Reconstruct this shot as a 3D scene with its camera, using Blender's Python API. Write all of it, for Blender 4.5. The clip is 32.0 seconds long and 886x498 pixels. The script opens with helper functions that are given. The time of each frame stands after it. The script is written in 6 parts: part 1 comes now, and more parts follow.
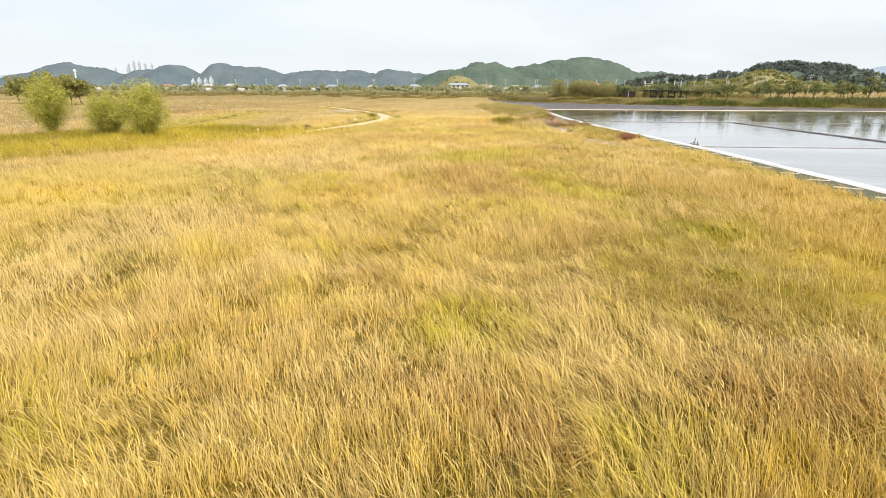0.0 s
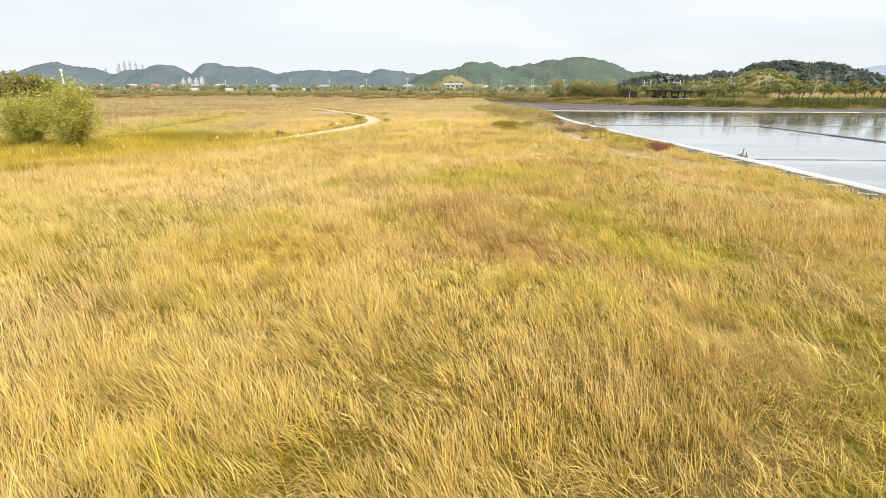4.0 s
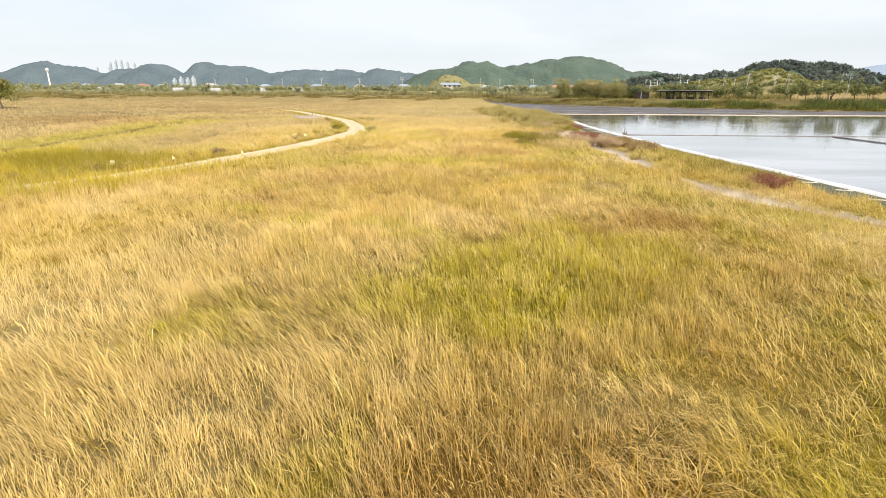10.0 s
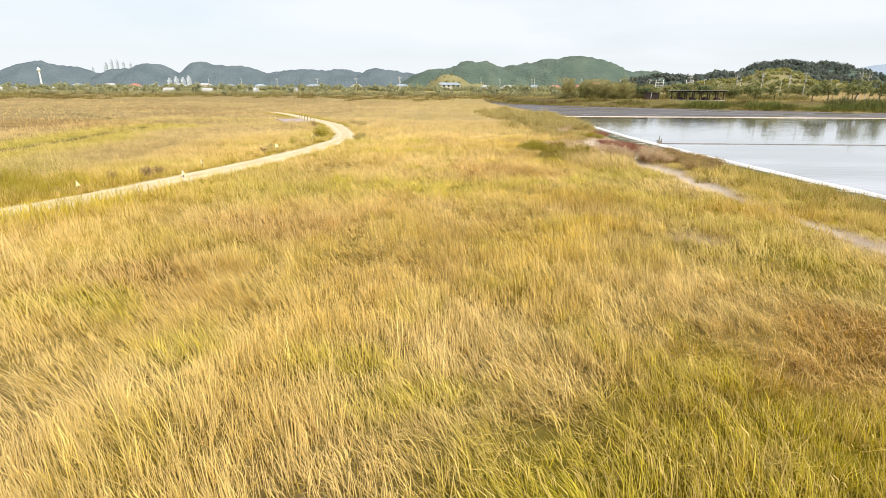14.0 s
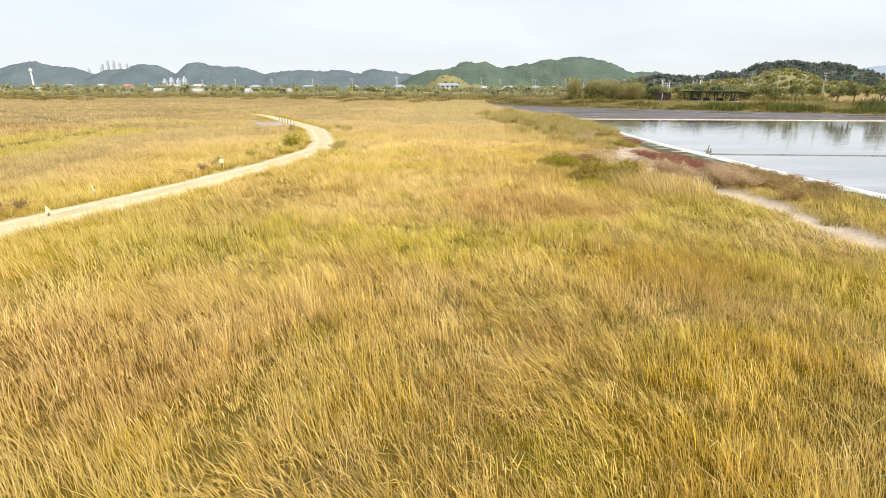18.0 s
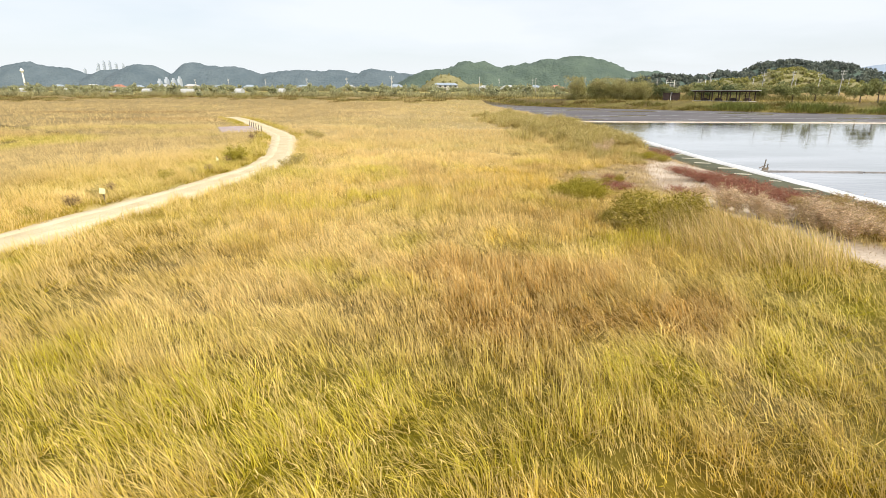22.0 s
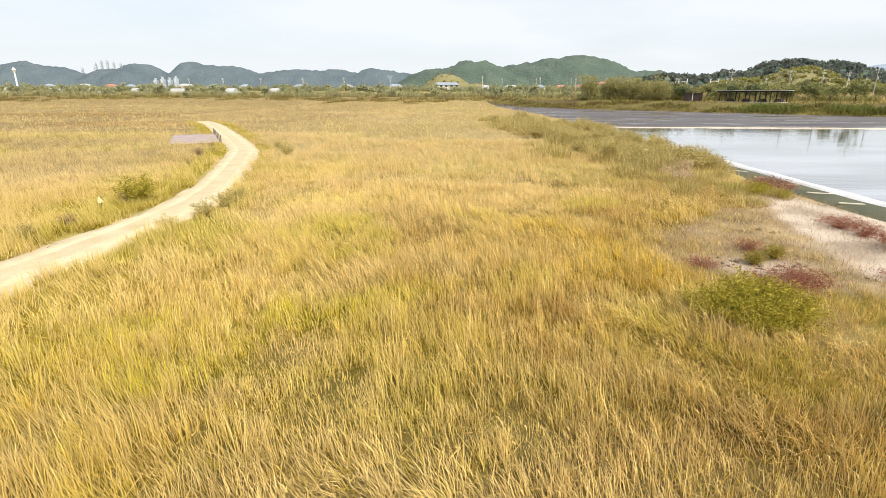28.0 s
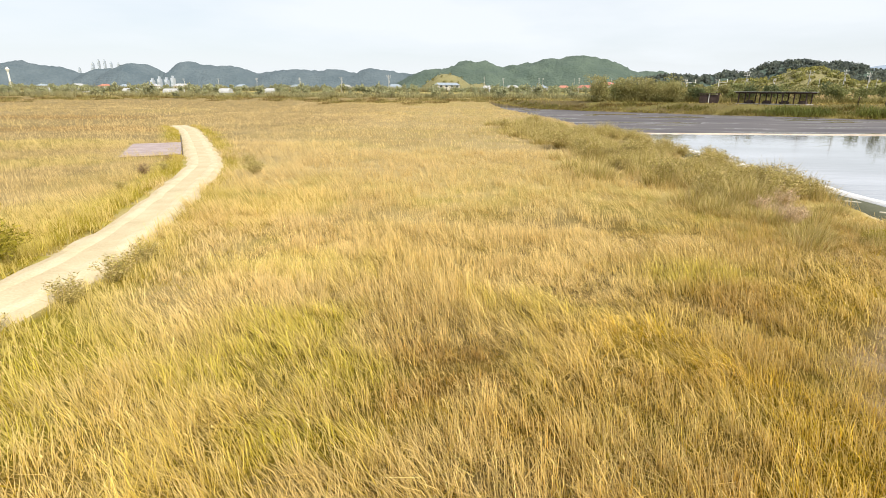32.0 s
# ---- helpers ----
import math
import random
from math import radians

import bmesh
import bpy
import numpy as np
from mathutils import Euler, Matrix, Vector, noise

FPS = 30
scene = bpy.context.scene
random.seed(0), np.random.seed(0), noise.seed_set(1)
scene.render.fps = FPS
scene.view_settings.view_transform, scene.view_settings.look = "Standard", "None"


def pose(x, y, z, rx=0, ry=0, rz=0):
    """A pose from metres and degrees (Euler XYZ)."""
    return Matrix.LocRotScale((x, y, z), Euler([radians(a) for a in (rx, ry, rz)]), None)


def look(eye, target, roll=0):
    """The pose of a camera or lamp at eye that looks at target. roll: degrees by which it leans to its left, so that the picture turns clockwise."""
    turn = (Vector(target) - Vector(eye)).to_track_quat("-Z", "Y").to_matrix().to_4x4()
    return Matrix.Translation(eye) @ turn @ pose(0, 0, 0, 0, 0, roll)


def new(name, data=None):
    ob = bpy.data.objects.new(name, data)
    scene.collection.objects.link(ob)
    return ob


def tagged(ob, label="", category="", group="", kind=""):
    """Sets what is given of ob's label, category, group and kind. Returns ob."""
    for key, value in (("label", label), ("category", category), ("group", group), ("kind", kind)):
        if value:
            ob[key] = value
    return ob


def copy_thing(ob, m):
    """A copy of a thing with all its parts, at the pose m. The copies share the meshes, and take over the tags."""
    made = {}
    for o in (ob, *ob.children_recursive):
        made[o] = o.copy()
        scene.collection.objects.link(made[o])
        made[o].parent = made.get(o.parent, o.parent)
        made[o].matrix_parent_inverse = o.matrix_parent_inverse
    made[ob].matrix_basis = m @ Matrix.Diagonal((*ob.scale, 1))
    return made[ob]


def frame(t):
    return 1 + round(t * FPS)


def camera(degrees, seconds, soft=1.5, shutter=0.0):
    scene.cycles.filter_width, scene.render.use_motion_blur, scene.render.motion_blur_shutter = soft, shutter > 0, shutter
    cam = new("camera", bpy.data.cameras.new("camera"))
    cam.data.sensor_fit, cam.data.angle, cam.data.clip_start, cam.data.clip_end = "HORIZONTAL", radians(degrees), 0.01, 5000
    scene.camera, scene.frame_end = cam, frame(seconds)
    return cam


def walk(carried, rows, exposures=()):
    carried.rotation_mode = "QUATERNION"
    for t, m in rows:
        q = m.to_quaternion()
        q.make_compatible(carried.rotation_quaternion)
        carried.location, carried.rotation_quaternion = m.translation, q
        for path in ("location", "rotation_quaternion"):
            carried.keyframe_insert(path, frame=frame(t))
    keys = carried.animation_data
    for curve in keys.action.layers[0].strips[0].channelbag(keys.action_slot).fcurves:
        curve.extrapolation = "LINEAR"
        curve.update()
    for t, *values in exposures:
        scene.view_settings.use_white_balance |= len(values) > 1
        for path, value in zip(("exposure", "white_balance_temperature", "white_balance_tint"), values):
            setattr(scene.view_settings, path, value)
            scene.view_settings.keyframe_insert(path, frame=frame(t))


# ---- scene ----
cam = camera(82.0, 32.0, 0.8)
EXPOSURES = [(0, 0.06), (32, 0.06)]

PATH = [
    (0, (2.042, 1.039, 4.322), (1.907, 2.943, 3.726), 0.2),
    (0.5, (2.023, 1.898, 4.321), (1.891, 3.802, 3.724), 0.2),
    (1, (1.99, 2.794, 4.314), (1.864, 4.699, 3.718), 0.2),
    (1.5, (1.926, 3.758, 4.318), (1.802, 5.662, 3.721), 0.2),
    (2, (1.85, 4.745, 4.312), (1.726, 6.65, 3.715), 0.2),
    (2.5, (1.742, 5.752, 4.293), (1.621, 7.658, 3.697), 0.2),
    (4.5, (1.414, 10.052, 4.36), (1.301, 11.958, 3.764), 0.2),
    (5, (1.343, 11.16, 4.365), (1.231, 13.066, 3.77), 0.3),
    (5.5, (1.262, 12.313, 4.373), (1.153, 14.219, 3.777), 0.3),
    (6, (1.158, 13.444, 4.4), (1.051, 15.35, 3.804), 0.3),
    (6.5, (1.096, 14.562, 4.43), (0.99, 16.468, 3.834), 0.2),
    (7, (1.032, 15.702, 4.449), (0.926, 17.608, 3.853), 0.2),
    (7.5, (0.953, 16.806, 4.465), (0.848, 18.712, 3.869), 0.2),
    (8, (0.838, 17.909, 4.496), (0.734, 19.815, 3.899), 0.2),
    (8.5, (0.742, 18.999, 4.502), (0.639, 20.905, 3.906), 0.2),
    (9, (0.648, 20.122, 4.52), (0.545, 22.028, 3.923), 0.2),
    (9.5, (0.591, 21.229, 4.522), (0.49, 23.135, 3.925), 0.2),
    (10, (0.552, 22.33, 4.53), (0.45, 24.236, 3.933), 0.2),
    (10.5, (0.461, 23.441, 4.543), (0.36, 25.347, 3.946), 0.2),
    (11, (0.346, 24.534, 4.563), (0.246, 26.441, 3.966), 0.1),
    (11.5, (0.263, 25.641, 4.571), (0.164, 27.547, 3.974), 0.1),
    (12, (0.191, 26.726, 4.575), (0.092, 28.633, 3.978), 0.1),
    (12.5, (0.111, 27.783, 4.578), (0.012, 29.69, 3.981), 0.1),
    (13, (0.014, 28.862, 4.572), (-0.084, 30.769, 3.975), 0.1),
    (13.5, (-0.12, 29.964, 4.570), (-0.217, 31.871, 3.973), 0.2),
    (14, (-0.259, 31.065, 4.562), (-0.355, 32.971, 3.965), 0.2),
    (14.5, (-0.412, 32.173, 4.545), (-0.508, 34.079, 3.950), 0.1),
    (16.5, (-0.745, 36.7, 4.412), (-0.838, 38.608, 3.817), 0.1),
    (17, (-0.733, 37.883, 4.385), (-0.826, 39.79, 3.791), 0.2),
    (17.5, (-0.721, 39.08, 4.345), (-0.814, 40.988, 3.752), 0.2),
    (18, (-0.676, 40.257, 4.351), (-0.768, 42.164, 3.758), 0.2),
    (18.5, (-0.66, 41.426, 4.377), (-0.752, 43.334, 3.784), 0.2),
    (19, (-0.578, 42.62, 4.381), (-0.669, 44.528, 3.788), 0.1),
    (19.5, (-0.484, 43.738, 4.369), (-0.577, 45.646, 3.775), 0.1),
    (20, (-0.401, 44.856, 4.363), (-0.492, 46.763, 3.769), 0.1),
    (20.5, (-0.34, 45.877, 4.363), (-0.431, 47.785, 3.769), 0.2),
    (21, (-0.272, 46.864, 4.37), (-0.362, 48.772, 3.777), 0.1),
    (21.5, (-0.185, 47.871, 4.369), (-0.275, 49.779, 3.776), 0.2),
    (22, (-0.109, 48.862, 4.37), (-0.199, 50.77, 3.776), 0.1),
    (22.5, (-0.075, 49.812, 4.374), (-0.165, 51.72, 3.78), 0.2),
    (23, (-0.075, 50.734, 4.359), (-0.163, 52.642, 3.766), 0.3),
    (23.5, (-0.117, 51.667, 4.389), (-0.205, 53.575, 3.796), 0.3),
    (24, (-0.19, 52.56, 4.404), (-0.279, 54.468, 3.812), 0.3),
    (24.5, (-0.237, 53.451, 4.421), (-0.325, 55.359, 3.828), 0.3),
    (25, (-0.264, 54.394, 4.435), (-0.353, 56.302, 3.841), 0.2),
    (25.5, (-0.328, 55.339, 4.43), (-0.417, 57.247, 3.836), 0.2),
    (27.5, (-0.923, 59.155, 4.459), (-1.014, 61.062, 3.865), 0.0),
    (28, (-1.067, 60.174, 4.456), (-1.158, 62.081, 3.861), 0.1),
    (28.5, (-1.188, 61.117, 4.472), (-1.278, 63.024, 3.878), 0.1),
    (29, (-1.3, 62.099, 4.489), (-1.39, 64.007, 3.895), 0.2),
    (29.5, (-1.359, 63.045, 4.499), (-1.449, 64.953, 3.906), 0.2),
    (30, (-1.448, 63.988, 4.505), (-1.538, 65.896, 3.91), 0.1),
    (30.5, (-1.537, 64.962, 4.497), (-1.626, 66.869, 3.903), 0.2),
    (31, (-1.643, 65.889, 4.504), (-1.732, 67.797, 3.91), 0.1),
    (31.5, (-1.783, 66.8, 4.527), (-1.872, 68.708, 3.933), 0.2),
    (32, (-1.895, 67.663, 4.548), (-1.983, 69.571, 3.954), 0.2),
]
walk(cam, [(t, look(eye, target, roll)) for t, eye, target, roll in PATH], EXPOSURES)


# ---- world, sun, exposure ----
SUN_AZ, SUN_EL = radians(140), radians(46)   # azimuth clockwise from +y, height above the horizon
world = bpy.data.worlds.new("sky")
scene.world = world
world.use_nodes = True
wn, wl = world.node_tree.nodes, world.node_tree.links
wn.clear()
sky = wn.new("ShaderNodeTexSky")
sky.sky_type, sky.sun_disc = "NISHITA", False
sky.sun_elevation, sky.sun_rotation = SUN_EL, SUN_AZ
sky.air_density, sky.dust_density, sky.ozone_density = 1.0, 1.6, 1.0
wco = wn.new("ShaderNodeTexCoord")
wmap = wn.new("ShaderNodeMapping")
wmap.inputs["Scale"].default_value = (1.0, 1.0, 4.5)
wno = wn.new("ShaderNodeTexNoise")
wno.inputs["Scale"].default_value, wno.inputs["Detail"].default_value = 1.6, 6.0
wra = wn.new("ShaderNodeValToRGB")
wra.color_ramp.elements[0].position, wra.color_ramp.elements[0].color = 0.38, (0.55, 0.55, 0.55, 1)
wra.color_ramp.elements[1].position, wra.color_ramp.elements[1].color = 0.66, (0.95, 0.95, 0.95, 1)
wmix = wn.new("ShaderNodeMixRGB")
wmix.inputs["Color2"].default_value = (7.0, 7.35, 7.7, 1)
wbg = wn.new("ShaderNodeBackground")
wbg.inputs["Strength"].default_value = 0.13
wout = wn.new("ShaderNodeOutputWorld")
wl.new(wco.outputs["Generated"], wmap.inputs["Vector"])
wl.new(wmap.outputs["Vector"], wno.inputs["Vector"])
wl.new(wno.outputs["Fac"], wra.inputs["Fac"])
wsep, whaze, wmax = wn.new("ShaderNodeSeparateXYZ"), wn.new("ShaderNodeMapRange"), wn.new("ShaderNodeMath")
whaze.inputs["From Min"].default_value, whaze.inputs["From Max"].default_value = 0.0, 0.20
whaze.inputs["To Min"].default_value, whaze.inputs["To Max"].default_value = 1.0, 0.2
wmax.operation = "MAXIMUM"
wl.new(wco.outputs["Generated"], wsep.inputs["Vector"])
wl.new(wsep.outputs["Z"], whaze.inputs["Value"])
wl.new(whaze.outputs["Result"], wmax.inputs[0])
wl.new(wra.outputs["Color"], wmax.inputs[1])
wl.new(wmax.outputs["Value"], wmix.inputs["Fac"])
wl.new(sky.outputs["Color"], wmix.inputs["Color1"])
wl.new(wmix.outputs["Color"], wbg.inputs["Color"])
wl.new(wbg.outputs["Background"], wout.inputs["Surface"])

sun = new("sun", bpy.data.lights.new("sun", "SUN"))
sun.data.energy, sun.data.angle, sun.data.color = 4.8, radians(0.8), (1.0, 0.93, 0.82)
sun_from = Vector((math.sin(SUN_AZ) * math.cos(SUN_EL), math.cos(SUN_AZ) * math.cos(SUN_EL), math.sin(SUN_EL)))
sun.matrix_world = look(sun_from * 50, (0, 0, 0))


# ---- materials ----
def material(name, rough=0.8, metal=0.0):
    m = bpy.data.materials.new(name)
    m.use_nodes = True
    b = m.node_tree.nodes["Principled BSDF"]
    b.inputs["Roughness"].default_value, b.inputs["Metallic"].default_value = rough, metal
    return m, m.node_tree.nodes, m.node_tree.links, b


def mottled(name, low, high, scale=3.0, fine=40.0, rough=0.8, bump=0.3, depth=0.02, vary=0.0, metal=0.0, space="Object"):
    """Two-scale mottled surface between two colours, with a fine relief."""
    m, n, l, b = material(name, rough, metal)
    co = n.new("ShaderNodeTexCoord")
    where = co.outputs["Object"]
    if space == "World":
        where = n.new("ShaderNodeNewGeometry").outputs["Position"]
    big, small = n.new("ShaderNodeTexNoise"), n.new("ShaderNodeTexNoise")
    big.inputs["Scale"].default_value, small.inputs["Scale"].default_value = scale, fine
    big.inputs["Detail"].default_value, small.inputs["Detail"].default_value = 5, 3
    l.new(where, big.inputs["Vector"])
    l.new(where, small.inputs["Vector"])
    mean = n.new("ShaderNodeMix")
    mean.inputs["Factor"].default_value = 0.4
    l.new(big.outputs["Fac"], mean.inputs["A"])
    l.new(small.outputs["Fac"], mean.inputs["B"])
    ramp = n.new("ShaderNodeValToRGB")
    ramp.color_ramp.elements[0].position, ramp.color_ramp.elements[1].position = 0.34, 0.66
    ramp.color_ramp.elements[0].color, ramp.color_ramp.elements[1].color = (*low, 1), (*high, 1)
    l.new(mean.outputs["Result"], ramp.inputs["Fac"])
    out = ramp.outputs["Color"]
    if vary:
        info, hsv = n.new("ShaderNodeObjectInfo"), n.new("ShaderNodeHueSaturation")
        rng = n.new("ShaderNodeMapRange")
        rng.inputs["To Min"].default_value, rng.inputs["To Max"].default_value = 1 - vary, 1 + vary
        l.new(info.outputs["Random"], rng.inputs["Value"])
        l.new(rng.outputs["Result"], hsv.inputs["Value"])
        l.new(out, hsv.inputs["Color"])
        out = hsv.outputs["Color"]
    l.new(out, b.inputs["Base Color"])
    bp = n.new("ShaderNodeBump")
    bp.inputs["Strength"].default_value, bp.inputs["Distance"].default_value = bump, depth
    l.new(small.outputs["Fac"], bp.inputs["Height"])
    l.new(bp.outputs["Normal"], b.inputs["Normal"])
    return m


def plant(name, spread=0.25, through_light=0.35, rough=0.55):
    """Leaves or blades: colour from the plant's own tint, varied leaf by leaf, and light through the leaf."""
    m, n, l, b = material(name, rough)
    at = n.new("ShaderNodeAttribute")
    at.attribute_name = "tint"
    geo, hsv, rng = n.new("ShaderNodeNewGeometry"), n.new("ShaderNodeHueSaturation"), n.new("ShaderNodeMapRange")
    rng.inputs["To Min"].default_value, rng.inputs["To Max"].default_value = 1 - spread, 1 + spread
    l.new(geo.outputs["Random Per Island"], rng.inputs["Value"])
    l.new(rng.outputs["Result"], hsv.inputs["Value"])
    l.new(at.outputs["Color"], hsv.inputs["Color"])
    l.new(hsv.outputs["Color"], b.inputs["Base Color"])
    b.inputs["Specular IOR Level"].default_value = 0.1
    tr, mix = n.new("ShaderNodeBsdfTranslucent"), n.new("ShaderNodeMixShader")
    l.new(hsv.outputs["Color"], tr.inputs["Color"])
    mix.inputs["Fac"].default_value = through_light
    l.new(b.outputs["BSDF"], mix.inputs[1])
    l.new(tr.outputs["BSDF"], mix.inputs[2])
    l.new(mix.outputs["Shader"], n["Material Output"].inputs["Surface"])
    return m


def earth(name):
    """Ground: tint of the soil or thatch, with grain and clods."""
    m, n, l, b = material(name, 0.95)
    b.inputs["Specular IOR Level"].default_value = 0.1
    at, geo = n.new("ShaderNodeAttribute"), n.new("ShaderNodeNewGeometry")
    at.attribute_name = "tint"
    big, small = n.new("ShaderNodeTexNoise"), n.new("ShaderNodeTexNoise")
    big.inputs["Scale"].default_value, big.inputs["Detail"].default_value = 0.5, 8
    small.inputs["Scale"].default_value, small.inputs["Detail"].default_value = 9.0, 4
    l.new(geo.outputs["Position"], big.inputs["Vector"])
    l.new(geo.outputs["Position"], small.inputs["Vector"])
    mean, rng, hsv = n.new("ShaderNodeMix"), n.new("ShaderNodeMapRange"), n.new("ShaderNodeHueSaturation")
    l.new(big.outputs["Fac"], mean.inputs["A"])
    l.new(small.outputs["Fac"], mean.inputs["B"])
    rng.inputs["From Min"].default_value, rng.inputs["From Max"].default_value = 0.3, 0.7
    rng.inputs["To Min"].default_value, rng.inputs["To Max"].default_value = 0.72, 1.25
    l.new(mean.outputs["Result"], rng.inputs["Value"])
    l.new(rng.outputs["Result"], hsv.inputs["Value"])
    l.new(at.outputs["Color"], hsv.inputs["Color"])
    l.new(hsv.outputs["Color"], b.inputs["Base Color"])
    bp = n.new("ShaderNodeBump")
    bp.inputs["Strength"].default_value, bp.inputs["Distance"].default_value = 0.6, 0.12
    l.new(mean.outputs["Result"], bp.inputs["Height"])
    l.new(bp.outputs["Normal"], b.inputs["Normal"])
    return m


def pond_water():
    m, n, l, b = material("pond_water", 0.05)
    geo = n.new("ShaderNodeNewGeometry")
    mp = n.new("ShaderNodeMapping")
    mp.inputs["Scale"].default_value = (0.3, 1.0, 1.0)
    l.new(geo.outputs["Position"], mp.inputs["Vector"])
    silt, rip = n.new("ShaderNodeTexNoise"), n.new("ShaderNodeTexNoise")
    silt.inputs["Scale"].default_value, silt.inputs["Detail"].default_value = 0.2, 8
    rip.inputs["Scale"].default_value, rip.inputs["Detail"].default_value = 1.6, 3
    l.new(mp.outputs["Vector"], silt.inputs["Vector"])
    l.new(mp.outputs["Vector"], rip.inputs["Vector"])
    ramp = n.new("ShaderNodeValToRGB")
    ramp.color_ramp.elements[0].position, ramp.color_ramp.elements[1].position = 0.4, 0.62
    ramp.color_ramp.elements[0].color, ramp.color_ramp.elements[1].color = (0.13, 0.13, 0.14, 1), (0.38, 0.38, 0.42, 1)
    l.new(silt.outputs["Fac"], ramp.inputs["Fac"])
    l.new(ramp.outputs["Color"], b.inputs["Base Color"])
    rr = n.new("ShaderNodeMapRange")
    rr.inputs["From Min"].default_value, rr.inputs["From Max"].default_value = 0.5, 0.7
    rr.inputs["To Min"].default_value, rr.inputs["To Max"].default_value = 0.02, 0.10
    l.new(silt.outputs["Fac"], rr.inputs["Value"])
    l.new(rr.outputs["Result"], b.inputs["Roughness"])
    cr = n.new("ShaderNodeMapRange")
    cr.inputs["From Min"].default_value, cr.inputs["From Max"].default_value = 0.46, 0.62
    cr.inputs["To Min"].default_value, cr.inputs["To Max"].default_value = 0.01, 0.07
    l.new(silt.outputs["Fac"], cr.inputs["Value"])
    l.new(cr.outputs["Result"], b.inputs["Coat Roughness"])
    b.inputs["IOR"].default_value = 1.33
    b.inputs["Coat Weight"].default_value, b.inputs["Coat Roughness"].default_value, b.inputs["Coat IOR"].default_value = 0.65, 0.03, 1.4
    bp = n.new("ShaderNodeBump")
    bp.inputs["Strength"].default_value, bp.inputs["Distance"].default_value = 0.65, 0.015
    l.new(rip.outputs["Fac"], bp.inputs["Height"])
    l.new(bp.outputs["Normal"], b.inputs["Normal"])
    l.new(bp.outputs["Normal"], b.inputs["Coat Normal"])
    return m


def wet_mud():
    m, n, l, b = material("wet_mud", 0.6)
    geo, mp = n.new("ShaderNodeNewGeometry"), n.new("ShaderNodeMapping")
    mp.inputs["Scale"].default_value = (0.38, 1.0, 1.0)
    l.new(geo.outputs["Position"], mp.inputs["Vector"])
    big, small = n.new("ShaderNodeTexNoise"), n.new("ShaderNodeTexNoise")
    big.inputs["Scale"].default_value, big.inputs["Detail"].default_value = 0.16, 7
    small.inputs["Scale"].default_value, small.inputs["Detail"].default_value = 5.0, 4
    l.new(mp.outputs["Vector"], big.inputs["Vector"])
    l.new(geo.outputs["Position"], small.inputs["Vector"])
    ramp = n.new("ShaderNodeValToRGB")
    ramp.color_ramp.elements[0].position, ramp.color_ramp.elements[1].position = 0.35, 0.7
    ramp.color_ramp.elements[0].color, ramp.color_ramp.elements[1].color = (0.068, 0.060, 0.066, 1), (0.18, 0.16, 0.15, 1)
    l.new(big.outputs["Fac"], ramp.inputs["Fac"])
    l.new(ramp.outputs["Color"], b.inputs["Base Color"])
    pud = n.new("ShaderNodeMapRange")
    pud.inputs["From Min"].default_value, pud.inputs["From Max"].default_value = 0.54, 0.59
    pud.inputs["To Min"].default_value, pud.inputs["To Max"].default_value = 0.75, 0.08
    l.new(big.outputs["Fac"], pud.inputs["Value"])
    l.new(pud.outputs["Result"], b.inputs["Roughness"])
    bp = n.new("ShaderNodeBump")
    bp.inputs["Strength"].default_value, bp.inputs["Distance"].default_value = 0.25, 0.03
    l.new(small.outputs["Fac"], bp.inputs["Height"])
    l.new(bp.outputs["Normal"], b.inputs["Normal"])
    return m


M_GRASS = plant("dry_grass", 0.16, 0.3)
M_LEAF = plant("leaves", 0.3, 0.38)
M_TREE = plant("tree_leaves", 0.2, 0.45)
M_EARTH = earth("soil_and_thatch")
M_WATER = pond_water()
M_MUD = wet_mud()
M_TRACK = mottled("sandy_track", (0.45, 0.36, 0.21), (0.62, 0.51, 0.33), 0.9, 14, 0.95, 0.5, 0.03, space="World")
M_RUT = mottled("worn_pale_sand", (0.49, 0.405, 0.24), (0.65, 0.56, 0.38), 1.4, 18, 0.95, 0.4, 0.02, space="World")
M_SAND = mottled("salty_sand", (0.46, 0.36, 0.26), (0.72, 0.62, 0.50), 1.1, 12, 0.95, 0.6, 0.05, space="World")
M_SALT = mottled("salt_crusted_concrete", (0.62, 0.60, 0.58), (0.86, 0.85, 0.84), 0.9, 16, 0.7, 0.4, 0.02, space="World")
M_LINER = mottled("dark_liner", (0.055, 0.058, 0.030), (0.115, 0.115, 0.065), 0.8, 12, 0.9, 0.4, 0.03, space="World")
M_BATTEN = mottled("bleached_batten", (0.50, 0.45, 0.34), (0.78, 0.73, 0.60), 3, 40, 0.7, vary=0.12)
M_STAKE = mottled("weathered_wood", (0.10, 0.08, 0.06), (0.22, 0.18, 0.13), 6, 60, 0.85, vary=0.2)
M_DIVIDER = mottled("silted_board", (0.14, 0.13, 0.12), (0.34, 0.32, 0.30), 0.6, 10, 0.8, space="World")
M_DECK = mottled("mauve_grey_deck", (0.30, 0.23, 0.22), (0.44, 0.36, 0.34), 0.8, 18, 0.8, vary=0.12, space="World")
M_FLAG = mottled("faded_yellow_board", (0.66, 0.60, 0.30), (0.84, 0.78, 0.48), 4, 30, 0.7, vary=0.1)
M_DARKWOOD = mottled("dark_stained_timber", (0.035, 0.022, 0.018), (0.09, 0.055, 0.045), 2, 30, 0.7, vary=0.15)
